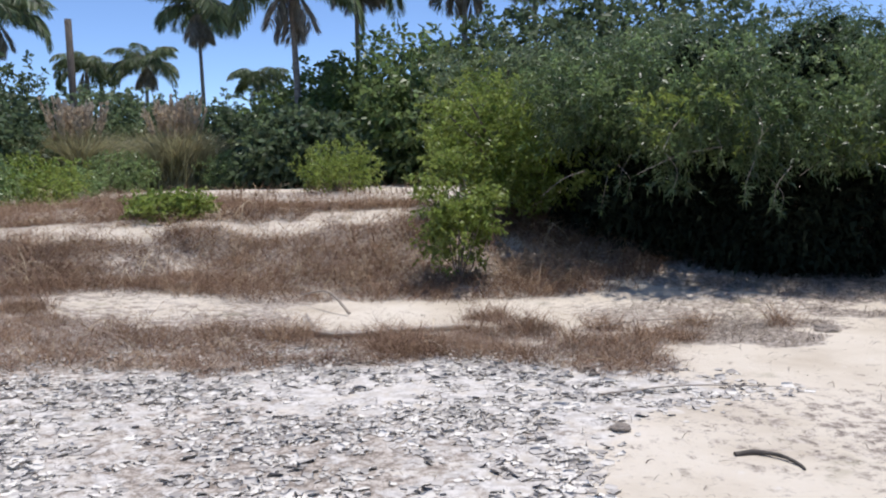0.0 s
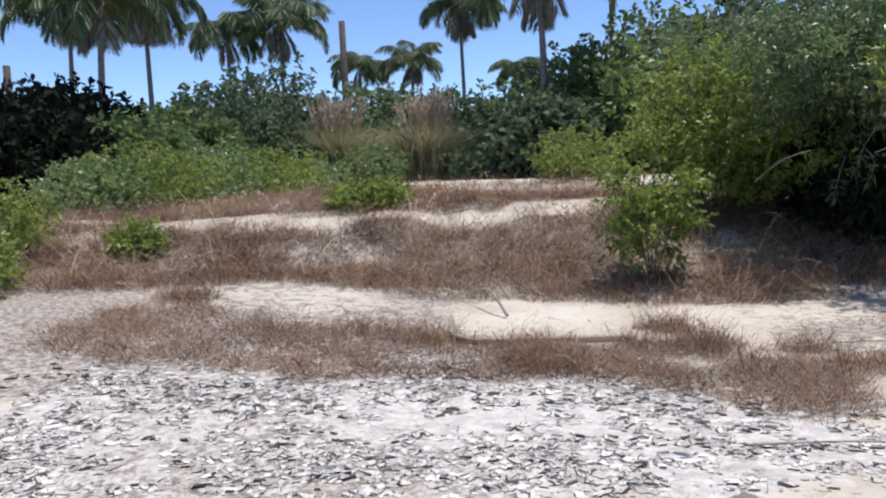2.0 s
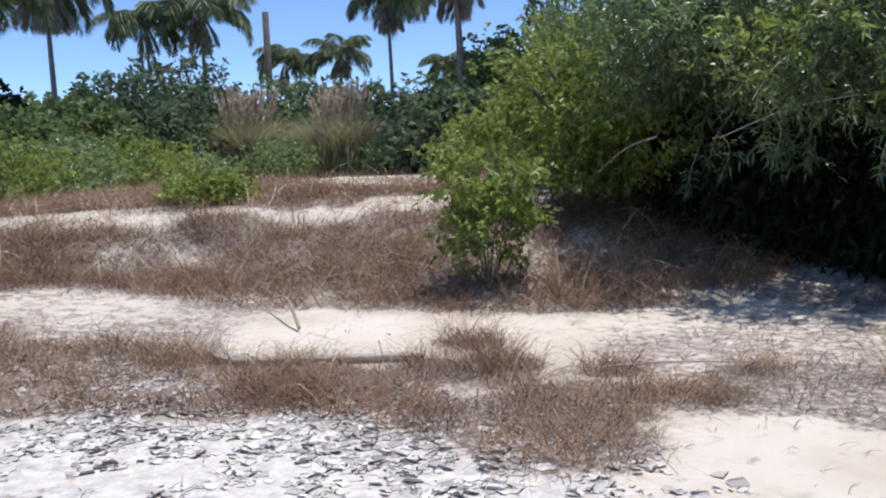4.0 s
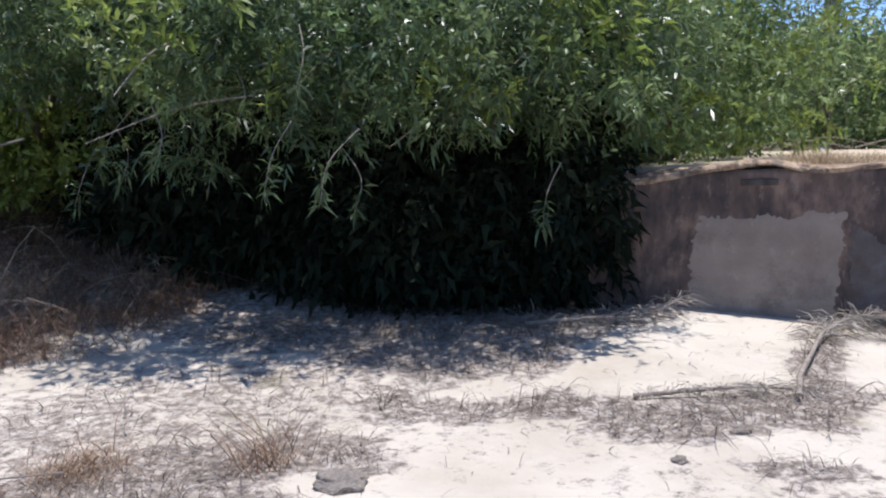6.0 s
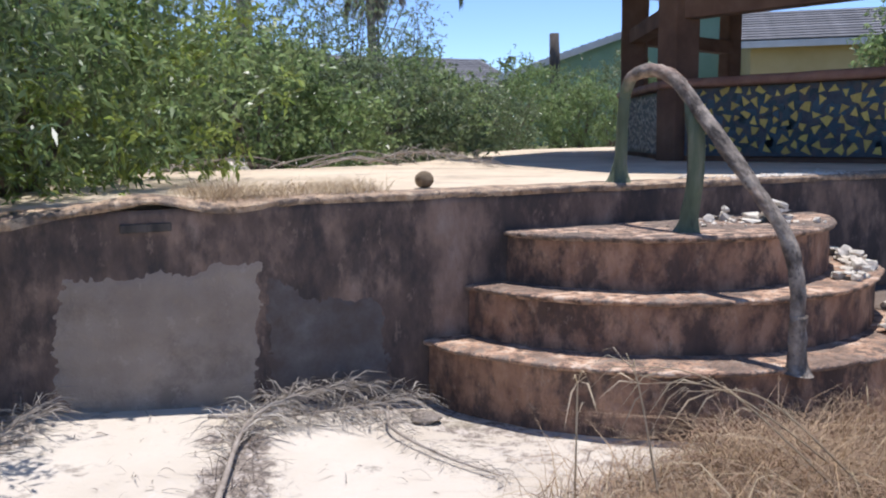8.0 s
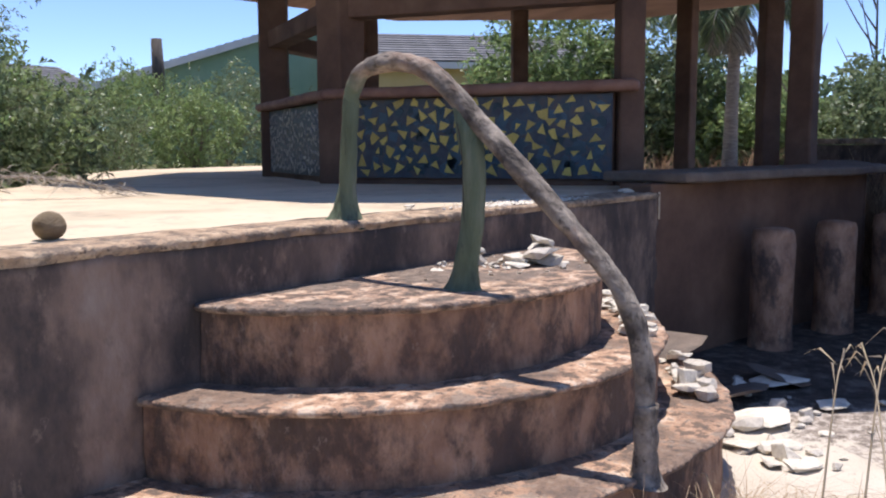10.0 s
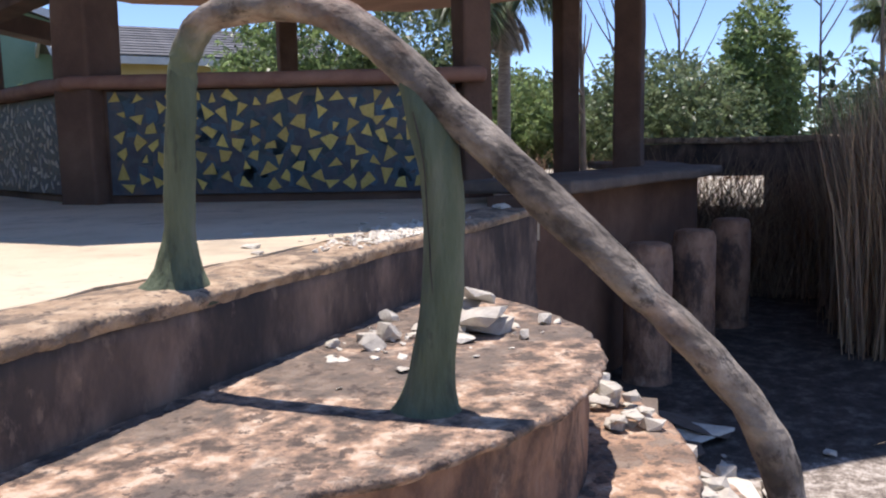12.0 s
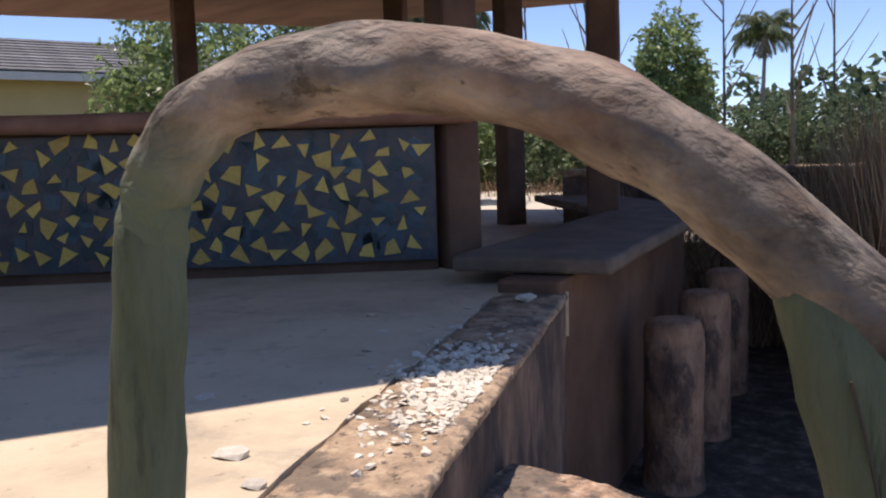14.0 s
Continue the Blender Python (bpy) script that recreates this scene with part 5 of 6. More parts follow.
def pampas(at, h, seed):
    r = np.random.default_rng(seed)
    z = float(ground_z(*at))
    root = thing("pampas_grass", "tall pampas grass clump with pale feathery plumes", "grass", "pampas clumps", (at[0], at[1], z - 0.05))
    n = 2600
    base = np.concatenate((r.normal(size=(n, 2)) * 0.45, np.zeros((n, 1))), 1)
    part("leaves", mesh_np("leaves", *blades(base, r.uniform(0.5, 0.95, n) * h * 0.9, 0.8, r.uniform(0.012, 0.028, n), r, 0.4), M_PAMPAS), root, "arching grey-green blades")
    pv, st = [], []
    for k in range(60):
        a, q = r.uniform(0, 6.28), r.uniform(0.05, 0.6)
        tip = np.array((math.cos(a) * q * h * 0.6, math.sin(a) * q * h * 0.6, h * r.uniform(0.82, 1.05)))
        b = np.array((math.cos(a) * 0.2, math.sin(a) * 0.2, 0))
        s = r.uniform(0.70, 1.0, 60)[:, None]
        p = b + (tip - b) * s
        pv.append(leaves(p, (tip - b) + r.normal(size=(60, 3)) * 0.9, r.uniform(0.14, 0.34, 60), 0.26, r, 0.15))
        st.append(tube([tuple(b), tuple(b + (tip - b) * 0.5 + np.array((0, 0, 0.1))), tuple(tip)], [0.012, 0.009, 0.004], 4, cap=False))
    part("plumes", mesh_np("plumes", *joined(pv), M_PLUME), root, "pale feathery plumes")
    part("stalks", mesh_np("stalks", *joined(st), M_GRASS_PALE), root)


pampas(along(-6.6, 37), 3.6, 1)
pampas(along(-0.7, 36), 3.5, 2)


# ---- dry grass ----
def scatter(n, x0, x1, y0, y1, weight, r):
    x, y = r.uniform(x0, x1, n), r.uniform(y0, y1, n)
    keep = r.random(n) < weight(x, y)
    return x[keep], y[keep]


def grass_patch(name, label, n, area, weight, low, high, lean, width, seed, material, cluster=5, clump=0.05):
    r = np.random.default_rng(seed)
    x, y = scatter(n, *area, weight, r)
    x, y = np.repeat(x, cluster), np.repeat(y, cluster)
    x, y = x + r.normal(size=len(x)) * clump, y + r.normal(size=len(y)) * clump
    z = np.where((y > 0.05) & (y < 4.2) & (x > -1.2) & (x < 6.8), DECK_Z, ground_z(x, y)) - 0.01
    h = np.repeat(r.uniform(low, high, len(x) // cluster), cluster) * r.uniform(0.55, 1.15, len(x))
    h = h * np.clip(0.72 + 0.40 * soft_noise(x, y, 2.3, seed) + 0.30 * soft_noise(x, y, 6.1, seed + 1), 0.25, 1.4)
    v, f = blades(np.stack((x, y, z), 1), h, lean, width * r.uniform(0.6, 1.3, len(x)), r)
    tagged(new(name, mesh_np(name, v, f, material)), label, "grass", kind="stuff")


def stalk_tangle(name, label, n, area, weight, low, high, rad, seed, material):
    """Long thin bent stalks leaning and lying every way across one another."""
    r = np.random.default_rng(seed)
    x, y = scatter(n, *area, weight, r)
    n = len(x)
    a, L = r.uniform(0, 2 * math.pi, n), r.uniform(low, high, n)
    rise = r.uniform(0.05, 0.75, n)
    out = np.stack((np.cos(a), np.sin(a)), 1)
    bend = r.normal(size=(n, 2)) * 0.18
    rows = []
    for k in range(5):
        q = k / 4
        xy = np.stack((x, y), 1) + out * (L * q)[:, None] + bend * (L * q * q)[:, None]
        z = ground_z(xy[:, 0], xy[:, 1]) + 0.006 + L * rise * math.sin(min(1.0, q * 1.15) * 2.4) * 0.75
        rows.append(np.concatenate((xy, z[:, None]), 1))
    c = np.stack(rows, 1)
    side = np.stack((-out[:, 1], out[:, 0], r.uniform(-0.8, 0.8, n)), 1)
    w = rad * (np.array((1, 0.9, 0.75, 0.55, 0.3)))[None, :, None] * r.uniform(0.6, 1.4, n)[:, None, None]
    v = np.stack((c - side[:, None] * w, c + side[:, None] * w), 2).reshape(-1, 3)
    o = np.arange(n)[:, None] * 10
    f = np.concatenate([o + np.array((2 * k, 2 * k + 1, 2 * k + 3, 2 * k + 2)) for k in range(4)])
    tagged(new(name, mesh_np(name, v, f, material)), label, "grass", kind="stuff")


bank_only = lambda x, y: np.where(bank(x, y) > 0, grass_weight(x, y), 0)
low_only = lambda x, y: np.where(bank(x, y) > 0, 0, grass_weight(x, y))
grass_patch("dry_grass", "tall dry red-brown grass on the bank", 42000, (-17, -2.9, -10, 1.5), bank_only, 0.12, 0.42, 2.1, 0.0028, 1, M_GRASS, 6, 0.06)
stalk_tangle("pale_stalks", "tangled pale dry stalks among the brown grass", 9000, (-17, -2.9, -10, 1.5), lambda x, y: 0.8 * bank_only(x, y), 0.25, 0.8, 0.0028, 6, M_GRASS_PALE)
stalk_tangle("dry_stalks", "tangled red-brown dry stalks on the bank", 16000, (-15, -2.9, -10, 1.0), bank_only, 0.2, 0.65, 0.0030, 7, M_GRASS)
grass_patch("dry_grass", "low dry brown grass on the sand", 29000, (-9.5, 5, -8, -1.4), low_only, 0.07, 0.28, 2.1, 0.0022, 2, M_GRASS, 6, 0.05)
stalk_tangle("dry_stalks", "tangled dry stalks in the low grass", 9000, (-9.5, 5, -8, -1.4), low_only, 0.12, 0.42, 0.0022, 9, M_GRASS)
stalk_tangle("pale_stalks", "pale dry stalks in the low grass", 3000, (-9.5, 5, -8, -1.4), low_only, 0.15, 0.5, 0.0018, 10, M_GRASS_PALE)
by_steps = lambda x, y: np.where(np.hypot(x - 4.15, y - 0.4) > 1.98, 1 - sstep((np.hypot((x - 3.45) / 1.5, (y + 2.0) / 0.6) - 0.6) / 0.5), 0)
tufts_only = lambda x, y: np.maximum.reduce([1 - sstep((np.hypot(x - tx, y - ty) / tr - 0.4) / 0.6) for tx, ty, tr in TUFTS])
grass_patch("dry_grass", "dry brown grass tufts standing on the sand", 9000, (-9.5, -1.5, -6.1, -3.0), tufts_only, 0.16, 0.46, 1.6, 0.0024, 17, M_GRASS, 6, 0.05)
grass_patch("dry_grass", "tall dry orange grass beside the pool steps", 3200, (1.9, 5.0, -2.9, -1.0), by_steps, 0.12, 0.42, 1.9, 0.0022, 15, M_REED, 6, 0.05)
stalk_tangle("dry_stalks", "tangled dry stalks beside the pool steps", 1500, (1.9, 5.0, -2.9, -1.0), by_steps, 0.15, 0.5, 0.0022, 16, M_GRASS_PALE)
grass_patch("dry_grass", "dry brown grass far across the clearing", 16000, (-45, -5, -6, 30), lambda x, y: 0.6 * grass_weight(x, y) * (bank(x, y) > 3.6), 0.25, 0.55, 0.7, 0.008, 3, M_GRASS, 4, 0.12)
stalk_tangle("fallen_litter", "fallen dry stalks and leaves on the sand", 32000, (-5, 1.5, -5.2, 0.2), lambda x, y: 1.2 * np.clip(litter_weight(x, y) - 0.25, 0, 1) * (bank(x, y) < 0.3), 0.04, 0.20, 0.0022, 4, M_LITTER)
stalk_tangle("sand_debris", "sparse dry bits and twigs scattered on the sand", 26000, (-9, 3, -9, 0.0), lambda x, y: np.clip(0.10 + 0.12 * soft_noise(x, y, 1.7, 3.0) + 0.10 * soft_noise(x, y, 5.0, 1.0), 0.015, 1) * (bank(x, y) < 0.2), 0.015, 0.10, 0.0022, 14, M_LITTER)


# ---- mud flakes ----
def mud_flakes():
    r = np.random.default_rng(9)
    x, y = scatter(110000, -9, 1, -10.5, -4.4, lambda x, y: 1.3 * crust_weight(x, y) * np.clip(0.35 + 0.45 * soft_noise(x, y, 3.1, 0.2) + 0.5 * soft_noise(x, y, 13, 1.2), 0, 1), r)
    n = len(x)
    c = np.stack((x, y, ground_z(x, y) + 0.004), 1)
    a = r.uniform(0, 6.28, n)
    u = np.stack((np.cos(a), np.sin(a), np.zeros(n)), 1)
    w = np.stack((-np.sin(a), np.cos(a), np.zeros(n)), 1)
    big = r.uniform(0.008, 0.022, n) * r.uniform(0.5, 1.6, n)
    s = big[:, None]
    up = np.array((0, 0, 1.0))
    q = r.uniform(0.7, 1.7, n)[:, None]
    curl = r.uniform(0.05, 0.7, n)[:, None]
    # a flat heel, a rising middle and a lip that curls back over it
    rows = [(c - u * s, 0.8), (c + u * s * 0.1 + up * s * 0.10 * curl, 1.0), (c + u * s * 0.8 + up * s * 0.55 * curl, 0.95), (c + u * s * (1.0 - 0.3 * curl) + up * s * 1.05 * curl, 0.7)]
    skew = r.normal(size=(n, 4)) * 0.25
    v = np.stack([p for k, (m, g) in enumerate(rows) for p in (m - w * s * q * g + u * s * skew[:, k:k + 1], m + w * s * q * g - u * s * skew[:, k:k + 1])], 1)
    vs = v.reshape(-1, 3)
    o = np.arange(n)[:, None] * 8
    f = np.concatenate([o + np.array((2 * k, 2 * k + 1, 2 * k + 3, 2 * k + 2)) for k in range(3)])
    tagged(new("mud_flakes", mesh_np("mud_flakes", vs, f, M_FLAKE)), "curled grey flakes of dried mud on pale sand", "mud", kind="stuff")


mud_flakes()


# ---- right-hand side: edge wall, reeds, trees beyond the bar ----
def build_edge_wall():
    """The low wall that closes the pool beyond the bar, with an opening in it and a pale coping."""
    for y0, y1, z0, z1 in ((-0.10, 0.75, -0.3, 1.52), (-9.0, -1.05, -0.3, 1.52), (-1.05, -0.10, -0.3, 0.74), (-1.05, -0.10, 1.13, 1.52)):
        bm = box_bm(12.95, 13.25, y0, y1, z0, z1)
        tagged(new("edge_wall", bm_mesh("edge_wall", bm, M_WALL)), "dark stained low wall closing the pool", "wall", kind="structure")
    bm = box_bm(12.88, 13.35, -9.0, 0.75, 1.524, 1.60, 0.02)
    bmesh.ops.subdivide_edges(bm, edges=[e for e in bm.edges if e.calc_length() > 2], cuts=40)
    rough_up(bm, 0.03, 1.4, 3.0)
    tagged(new("edge_coping", bm_mesh("edge_coping", bm, M_COPING)), "pale uneven coping on the low pool wall", "coping", kind="structure")


build_edge_wall()


def reed_bed():
    r = np.random.default_rng(31)
    n = 3800
    x, y = r.uniform(8.9, 12.6, n), r.uniform(-5.2, -1.55, n)
    keep = (y < -1.75 - 0.10 * (12.5 - x) + 0.3 * r.random(n))
    x, y = x[keep], y[keep]
    x, y = np.repeat(x, 3) + r.normal(size=3 * len(x)) * 0.05, np.repeat(y, 3) + r.normal(size=3 * len(y)) * 0.05
    h = r.uniform(1.3, 2.7, len(x)) * (0.75 + 0.25 * np.clip((-y - 1.5) / 1.2, 0, 1))
    v, f = blades(np.stack((x, y, ground_z(x, y) - 0.02), 1), h, 0.22, r.uniform(0.004, 0.010, len(x)), r, 0.25)
    tagged(new("reeds", mesh_np("reeds", v, f, M_REED)), "tall dense dry brown reeds growing in the pool", "reeds", kind="stuff")
    n = 2400
    x, y = r.uniform(11.6, 12.85, n), r.uniform(-1.7, 0.1, n)
    v, f = blades(np.stack((x, y, ground_z(x, y) - 0.02), 1), r.uniform(0.6, 1.75, n), 0.6, r.uniform(0.004, 0.010, n), r, 0.3)
    tagged(new("reeds", mesh_np("reeds", v, f, M_REED)), "thin dry reeds before the low wall", "reeds", kind="stuff")


reed_bed()
RIGHT = [(23.0, 1.6, 2.5, 2.0, M_LEAF_GREY), (25.5, -0.4, 4.0, 0.9, M_LEAF_GREEN), (22.0, 5.2, 2.2, 1.8, M_LEAF_GREEN), (18.8, 8.8, 4.2, 1.7, M_LEAF_GREEN), (20.8, 6.8, 4.4, 1.7, M_LEAF_GREY),
         (28.0, -4.0, 2.0, 2.4, M_LEAF_FAR), (32.0, -9.0, 2.6, 3.0, M_LEAF_FAR), (25.0, -8.5, 1.8, 2.2, M_LEAF_GREY), (34.0, 3.0, 2.2, 3.0, M_LEAF_FAR), (27.0, -13.5, 2.8, 3.0, M_LEAF_GREY)]
for i, (x, y, h, w, mt) in enumerate(RIGHT):
    z = 1.0
    shrub("garden_tree", "sunlit green bushy tree beyond the pool bar", "tree", (x, y, z - 0.1),
          [(x, y, z + h * 0.55, w, w * 0.9, h * 0.48), (x - w * 0.5, y + 0.4, z + h * 0.35, w * 0.7, w * 0.7, h * 0.36), (x + w * 0.3, y - w * 0.5, z + h * 0.36, w * 0.75, w * 0.6, h * 0.38)],
          1900, 9, 0.16, 0.42, mt, 400 + i, "trees beyond the bar", spread=0.3, stem_r=0.07, stems=7, floor_z=z + 0.1)


def bare_tree(at, h, seed):
    r = np.random.default_rng(seed)
    root = thing("bare_tree", "leafless dead tree with thin grey branches", "tree", "dead trees", (at[0], at[1], float(ground_z(*at)) - 0.05))
    pts = smooth_points([(0, 0, 0), (0.1, 0.05, h * 0.5), (0.0, 0.1, h)], 6)
    part("trunk", mesh_np("trunk", *tube(pts, [0.07 * (1 - 0.8 * k / (len(pts) - 1)) for k in range(len(pts))], 6, 0.1), M_BARK), root)
    for k in range(9):
        b = pts[4 + k % 8]
        a = r.uniform(0, 6.28)
        tip = b + Vector((math.cos(a) * h * 0.2, math.sin(a) * h * 0.2, h * r.uniform(0.15, 0.4)))
        q = smooth_points([b, b.lerp(tip, 0.5) + Vector((0, 0, -0.1)), tip], 4)
        part("branch", mesh_np("branch", *tube(q, [0.03 * (1 - 0.75 * i / (len(q) - 1)) for i in range(len(q))], 5, cap=False), M_BARK), root)


for i, (at, h) in enumerate((((26, 3.2), 5.2), ((28, 1.8), 6.0), ((30, -2.0), 5.8), ((33, -5.5), 6.2), ((24.5, -3.2), 4.8), ((10.4, 24), 7.5), ((17.5, 2.2), 3.6))):
    bare_tree(at, h, 500 + i)
grass_patch("dry_grass", "dry orange grass beyond the pool", 2600, (14, 30, -12, 12), lambda x, y: 0.5 + 0.5 * soft_noise(x, y, 0.7, 2.0), 0.25, 0.7, 0.8, 0.008, 8, M_GRASS, 6, 0.15)


# ---- houses ----
def house(label, corner, along_deg, length, depth, wall_h, ridge, wall_mat, overhang=0.5, windows=()):
    """A single-storey house: local x along its front, local y to its back, the gable at both ends of the ridge along x."""
    root = tagged(new("house"), label, "house")
    base = Matrix.Translation((corner[0], corner[1], 1.0)) @ Matrix.Rotation(radians(along_deg), 4, "Z")
    bm = bmesh.new()
    prof = [(0, -0.3), (depth, -0.3), (depth, wall_h), (depth / 2, ridge - 0.1), (0, wall_h)]
    a = [bm.verts.new((0, y, z)) for y, z in prof]
    b = [bm.verts.new((length, y, z)) for y, z in prof]
    bm.faces.new(a)
    bm.faces.new(b)
    for k in range(5):
        bm.faces.new((a[k], a[(k + 1) % 5], b[(k + 1) % 5], b[k]))
    bm.transform(base)
    part("wall", bm_mesh("wall", bm, wall_mat), root)
    # tile courses, each a thin strip over the one below
    slope = Vector((0, depth / 2 + overhang, (ridge - wall_h) * (depth / 2 + overhang) / (depth / 2)))
    L = slope.length
    n = int(L / 0.34)
    ang = math.atan2(slope.z, slope.y)
    for side in (0, 1):
        low_z = ridge - slope.z
        m = Matrix.Translation((0, -overhang, low_z + 0.06)) @ Matrix.Rotation(ang, 4, "X")
        if side:
            m = Matrix.Translation((length, depth, 0)) @ Matrix.Rotation(math.pi, 4, "Z") @ m
        bm = box_bm(-overhang, length + overhang, 0, L, -0.05, 0.0)
        bm.transform(base @ m)
        slope_part = part("roof", bm_mesh("roof", bm, M_ROOF), root, "grey tiled roof slope")
        course = box_bm(-overhang, length + overhang, -0.03, L / n + 0.03, 0.004, 0.05)
        bmesh.ops.rotate(course, cent=(0, 0, 0), matrix=Matrix.Rotation(-0.09, 3, "X"), verts=course.verts)
        course_mesh = bm_mesh("tile_course", course, M_ROOF)
        for k in range(n):
            part("tile_course", course_mesh, slope_part, m=base @ m @ Matrix.Translation((0, k * L / n, 0.03)))
        bm = box_bm(-overhang, length + overhang, -0.05, 0.03, -0.16, 0.06)
        bm.transform(base @ (Matrix.Translation((length, depth, 0)) @ Matrix.Rotation(math.pi, 4, "Z") if side else Matrix()) @ Matrix.Translation((0, -overhang, low_z)))
        part("fascia", bm_mesh("fascia", bm, M_WHITE), root, "white eaves board")
        for end in (0, 1):
            x = -overhang if end == 0 else length + overhang
            bm = box_bm(x - 0.05, x + 0.05, 0, L, -0.20, 0.05)
            bm.transform(base @ m)
            part("barge_board", bm_mesh("barge_board", bm, M_WHITE), root, "white board along the gable")
    for wx, wz, ww, wh in windows:
        bm = box_bm(wx, wx + ww, -0.06, 0.03, wz, wz + wh, 0.01)
        bm.transform(base)
        w = part("window", bm_mesh("window", bm, M_WHITE), root, "white framed dark window")
        bm = box_bm(wx + 0.07, wx + ww - 0.07, -0.075, -0.05, wz + 0.07, wz + wh - 0.07)
        bm.transform(base)
        part("pane", bm_mesh("pane", bm, M_DARK_GLASS), w)


house("pale green house with a grey tiled gable roof", (31.2, 19.0), 60, 10.0, 16.0, 2.9, 5.5, M_MINT, 0.6)
house("long low house with a grey tiled roof behind the hedge", (2.0, 31.0), 4, 18.0, 8.0, 2.75, 4.2, M_MINT, 0.6)
house("yellow house with a grey tiled roof", (22.0, 18.6), -38, 8.0, 6.0, 3.6, 4.7, M_YELLOW_WALL, 0.6, ((2.2, 0.9, 1.3, 1.2), (4.6, 0.9, 1.0, 1.2)))
timber = thing("timber_post", "weathered dark timber post standing behind the deck", "post", at=(12.65, 15.8, 0.9))
part("shaft", mesh_np("shaft", *tube([(0, 0, 0), (0.01, 0, 1.2), (-0.03, 0, 2.4), (-0.06, 0.0, 3.25)], [0.17, 0.16, 0.15, 0.13], 9, 0.12), M_POST, True), timber)


# ---- loose things ----
def stone_mesh(name, seed, flat, material):
    """A broken angular piece: the hull of a few chance points, drawn out and flattened."""
    r = random.Random(seed)
    bm = bmesh.new()
    for k in range(15):
        p = Vector((r.gauss(0, 1), r.gauss(0, 1), r.gauss(0, 1))).normalized() * r.uniform(0.44, 0.58)
        bm.verts.new((max(-0.46, min(0.46, p.x * 1.1)), max(-0.36, min(0.36, p.y * 0.85)), max(-0.34, min(0.34, p.z)) * flat * 1.5))
    bmesh.ops.convex_hull(bm, input=bm.verts)
    bmesh.ops.delete(bm, geom=[v for v in bm.verts if not v.link_faces], context="VERTS")
    return bm_mesh(name, bm, material)


def pebble_mesh(name, seed, flat, material):
    bm = bmesh.new()
    bmesh.ops.create_icosphere(bm, subdivisions=3, radius=0.5)
    for v in bm.verts:
        v.co *= 1 + 0.45 * noise.noise(v.co * 2.6 + Vector((seed, 0, 0))) + 0.15 * noise.noise(v.co * 7 + Vector((0, seed, 0)))
        v.co.z *= flat
    return bm_mesh(name, bm, material)


RUBBLE = [stone_mesh("broken_slab", k, (0.18, 0.26, 0.45, 0.2, 0.6, 0.34)[k % 6], M_STONE) for k in range(12)]


def rest_z(x, y):
    """The height of what lies under a place: deck, step or ground."""
    if y > 0.0 and x < 6.85:
        return DECK_Z
    for (r, z, _), sx in zip(reversed(STEPS), reversed(STEP_X)):
        if math.hypot(x - sx, y - STEP_C[1]) < r:
            return z
    return float(ground_z(x, y))


def rubble(x, y, size, k, turn, lift=0.0, tilt=0.0):
    me = RUBBLE[k % 12]
    low = min(v.co.z for v in me.vertices)
    ob = new("rubble_piece", me)
    ob.matrix_basis = Matrix.Translation((x, y, rest_z(x, y) + lift - low * size * 0.9)) @ Euler((tilt, tilt * 0.6, turn)).to_matrix().to_4x4() @ Matrix.Diagonal((size, size, size, 1))
    tagged(ob, "broken piece of white concrete rubble", "rubble", "broken white rubble")


rr = random.Random(3)
for x, y, sz, k, lf, tl in ((4.64, -0.44, 0.26, 0, 0, 0), (4.58, -0.46, 0.22, 1, 0.04, 0.1), (4.50, -0.37, 0.15, 2, 0.0, 0.1), (4.66, -0.42, 0.18, 3, 0.10, -0.3), (4.70, -0.36, 0.14, 9, 0.06, 0.2), (4.47, -0.27, 0.08, 0, 0.0, 0.1),
                            (4.55, -0.25, 0.08, 5, 0.0, 0.1), (4.40, -0.20, 0.10, 4, 0, 0), (4.36, -0.15, 0.09, 5, 0, 0.6), (4.42, -0.20, 0.07, 10, 0.055, 0.3), (4.25, -0.08, 0.06, 2, 0, 0), (4.50, -0.14, 0.09, 1, 0, 0.2),
                            (4.26, -0.22, 0.09, 3, 0.01, 0.8), (4.80, -0.62, 0.06, 4, 0, 0), (4.55, -0.62, 0.05, 4, 0, 0), (4.05, -0.42, 0.05, 1, 0, 0), (4.35, -0.36, 0.05, 5, 0, 0), (4.44, -0.42, 0.14, 6, 0, 0.05)):
    rubble(x, y, sz, k, rr.uniform(0, 6), lf, tl)
def chip_bed(name, label, places):
    """A bed of chips too small and many to count, in one mesh."""
    vs, fs, at = [], [], 0
    for x, y, size, k in places:
        me = RUBBLE[k]
        m = Matrix.Translation((x, y, rest_z(x, y) + size * 0.12)) @ Euler((rr.uniform(-0.4, 0.4), rr.uniform(-0.4, 0.4), rr.uniform(0, 6))).to_matrix().to_4x4() @ Matrix.Scale(size, 4)
        vs += [tuple(m @ v.co) for v in me.vertices]
        fs += [tuple(at + i for i in p.vertices) for p in me.polygons]
        at += len(me.vertices)
    me = bpy.data.meshes.new(name)
    me.from_pydata(vs, [], fs)
    me.materials.append(M_STONE)
    tagged(new(name, me), label, "rubble", kind="stuff")


